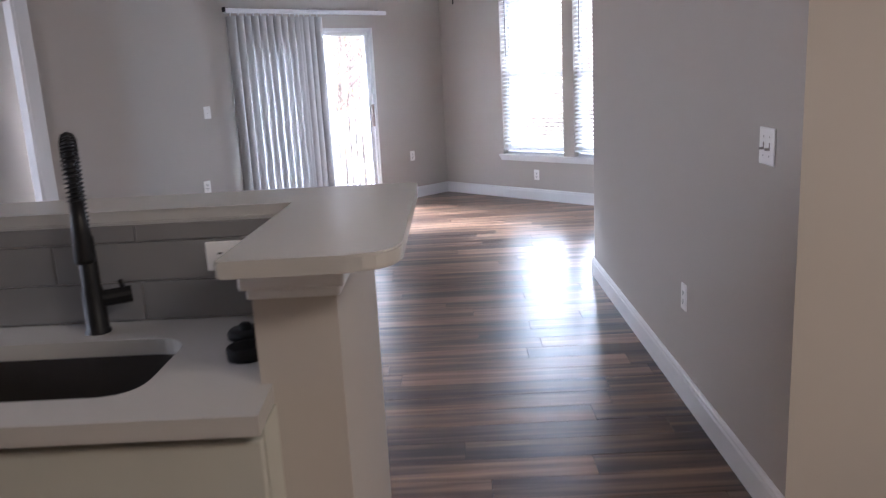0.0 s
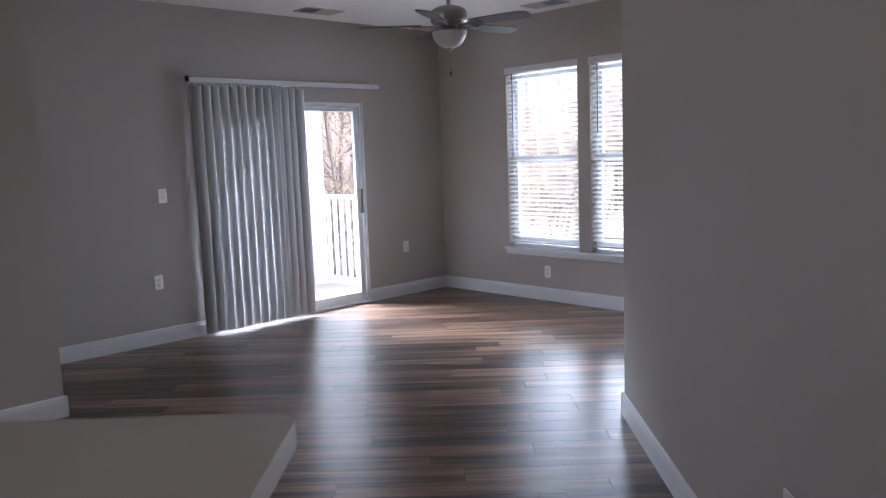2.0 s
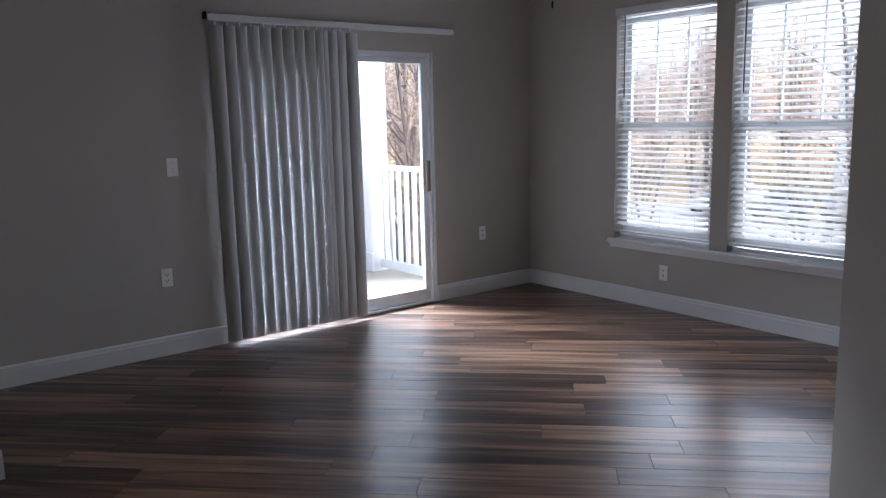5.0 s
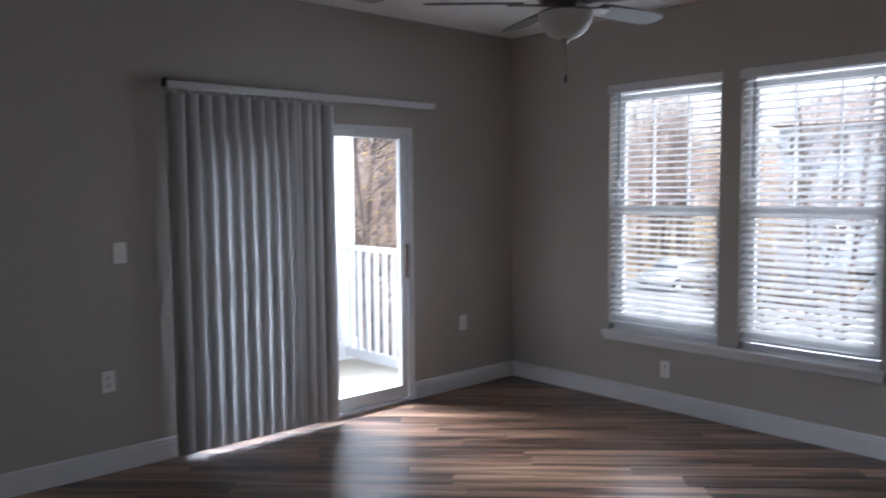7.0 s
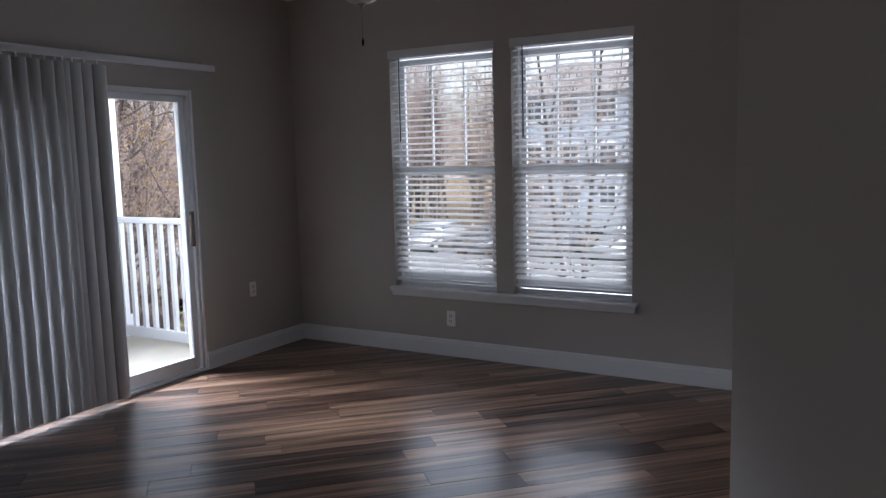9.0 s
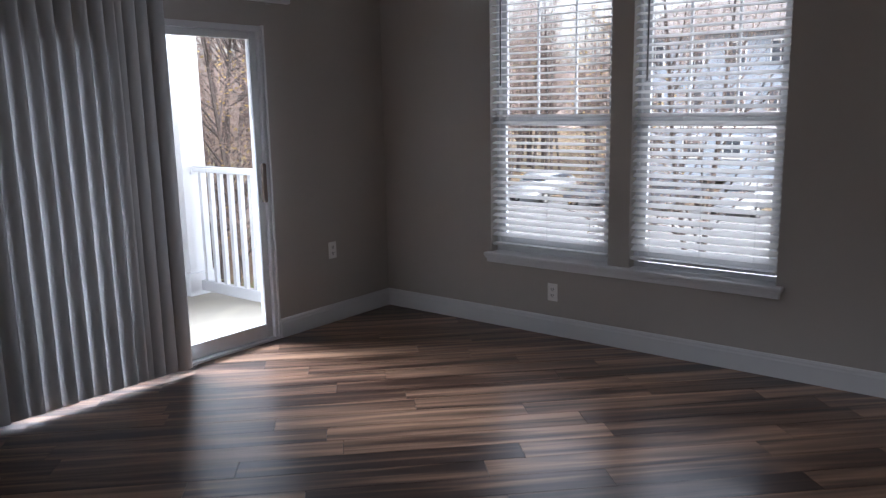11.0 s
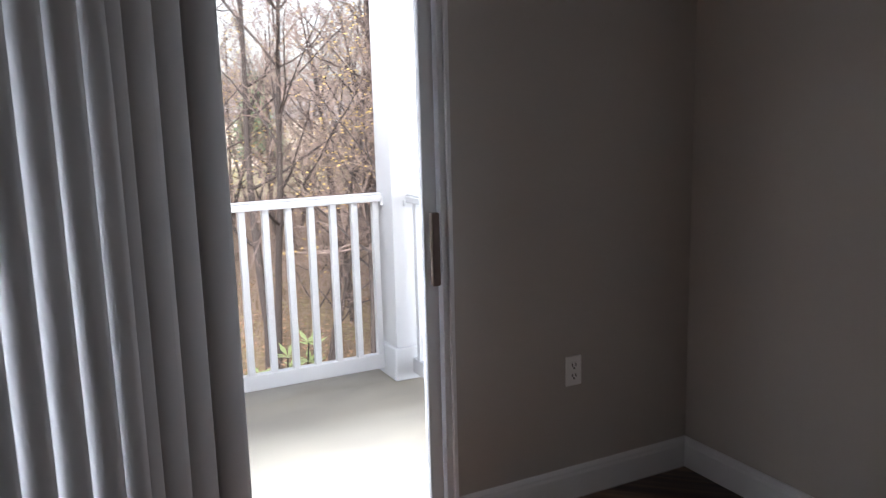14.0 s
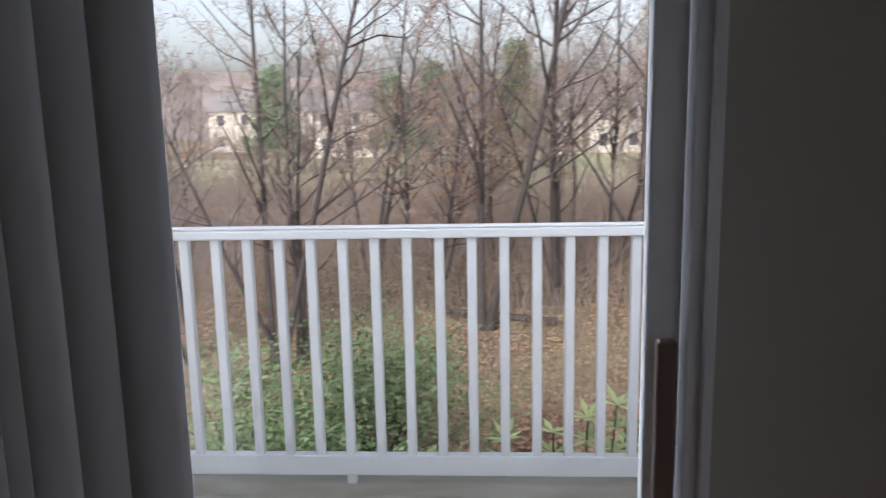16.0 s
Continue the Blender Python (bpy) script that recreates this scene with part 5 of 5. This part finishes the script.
car(28.4, 6, 178, M_CAR_A, "silver sedan parked across the road")
car(28.2, 9.2, 181, M_CAR_B, "dark sedan parked across the road")
car(28.5, 2.8, 180, M_CAR_C, "red sedan parked across the road")
car(28.3, 12.4, 179, M_CAR_B, "dark sedan parked across the road")
car(28.4, 15.6, 180, M_CAR_A, "silver sedan parked across the road")
for kind, x, y, s, turn in ((5, 11, 1.6, 0.7, 15), (3, 12.5, 3.4, 0.8, 110), (5, 31.5, 10, 0.8, 20), (0, 32, 20, 0.9, 50), (0, 33, 26, 0.9, 70), (1, 24, 17, 0.8, 30), (3, 20, 16, 1.0, 140), (4, 30, 22, 1.2, 0), (2, 38, 24, 0.9, 10)):
    bare_tree(kind, x, y, s, turn, {1: 2, 3: 0}.get(kind))


# ---- floor planks ----
def clip(poly, nx, ny, d):
    """The part of a flat outline where nx*x + ny*y <= d."""
    out = []
    for i, p in enumerate(poly):
        q = poly[(i + 1) % len(poly)]
        a, b = nx * p[0] + ny * p[1] - d, nx * q[0] + ny * q[1] - d
        if a <= 0:
            out.append(p)
        if a * b < 0:
            f = a / (a - b)
            out.append((p[0] + f * (q[0] - p[0]), p[1] + f * (q[1] - p[1])))
    return out


floor_ob = bpy.data.objects["floor"]
PW, PL, GAP = 0.152, 1.22, 0.0012
rng = random.Random(5)
rest_v, rest_f = [], []
near = []
row = 0
u = 0.3
while u > -12.0:
    v = -8.0 + rng.uniform(0, PL)
    while v < 6.0:
        poly = [(v + GAP, u - PW + GAP), (v + PL - GAP, u - PW + GAP), (v + PL - GAP, u - GAP), (v + GAP, u - GAP)]
        # keep inside the north and east walls
        poly = clip(poly, S2, S2, 0.004) if poly else poly
        poly = clip(poly, -S2, S2, 0.004) if poly else poly
        if len(poly) > 2:
            cx, cy = v + PL / 2, u - PW / 2
            x, y = kp(cx, cy)
            inside = x > -9.3 and cx < 2.9 and not (y > -1.2 and x < -7.3) and not (cx > 1.9 and -7.6 < cy < -4.0)
            if inside:
                near.append((cx, cy, poly))
        v += PL
    u -= PW
near.sort(key=lambda r: (r[0] + 0.2) ** 2 + (r[1] + 3.2) ** 2)
for i, (cx, cy, poly) in enumerate(near):
    n = len(poly)
    if i < 300:
        vs = [(x - cx, y - cy, z) for z in (-0.012, 0.0) for x, y in poly]
        me = bpy.data.meshes.new("plank")
        me.from_pydata(vs, [], [tuple(range(n, 2 * n)), tuple(range(n))[::-1]] + [(k, (k + 1) % n, n + (k + 1) % n, n + k) for k in range(n)])
        me.materials.append(M_PLANK)
        ob = new("plank", me)
        ob.parent = floor_ob
        ob.matrix_world = KITCHEN @ pose(cx, cy, rng.uniform(-0.0003, 0.0003))
    else:
        b0 = len(rest_v)
        rest_v += [(x, y, z) for z in (-0.012, 0.0) for x, y in poly]
        rest_f += [tuple(range(b0 + n, b0 + 2 * n))] + [(b0 + k, b0 + (k + 1) % n, b0 + n + (k + 1) % n, b0 + n + k) for k in range(n)]
me = bpy.data.meshes.new("far_planks")
me.from_pydata(rest_v, [], rest_f)
me.materials.append(M_PLANK)
ob = new("far_planks", me)
ob.parent = floor_ob
ob.matrix_world = KITCHEN
tagged(ob, "brown wood-look vinyl planks", kind="stuff")
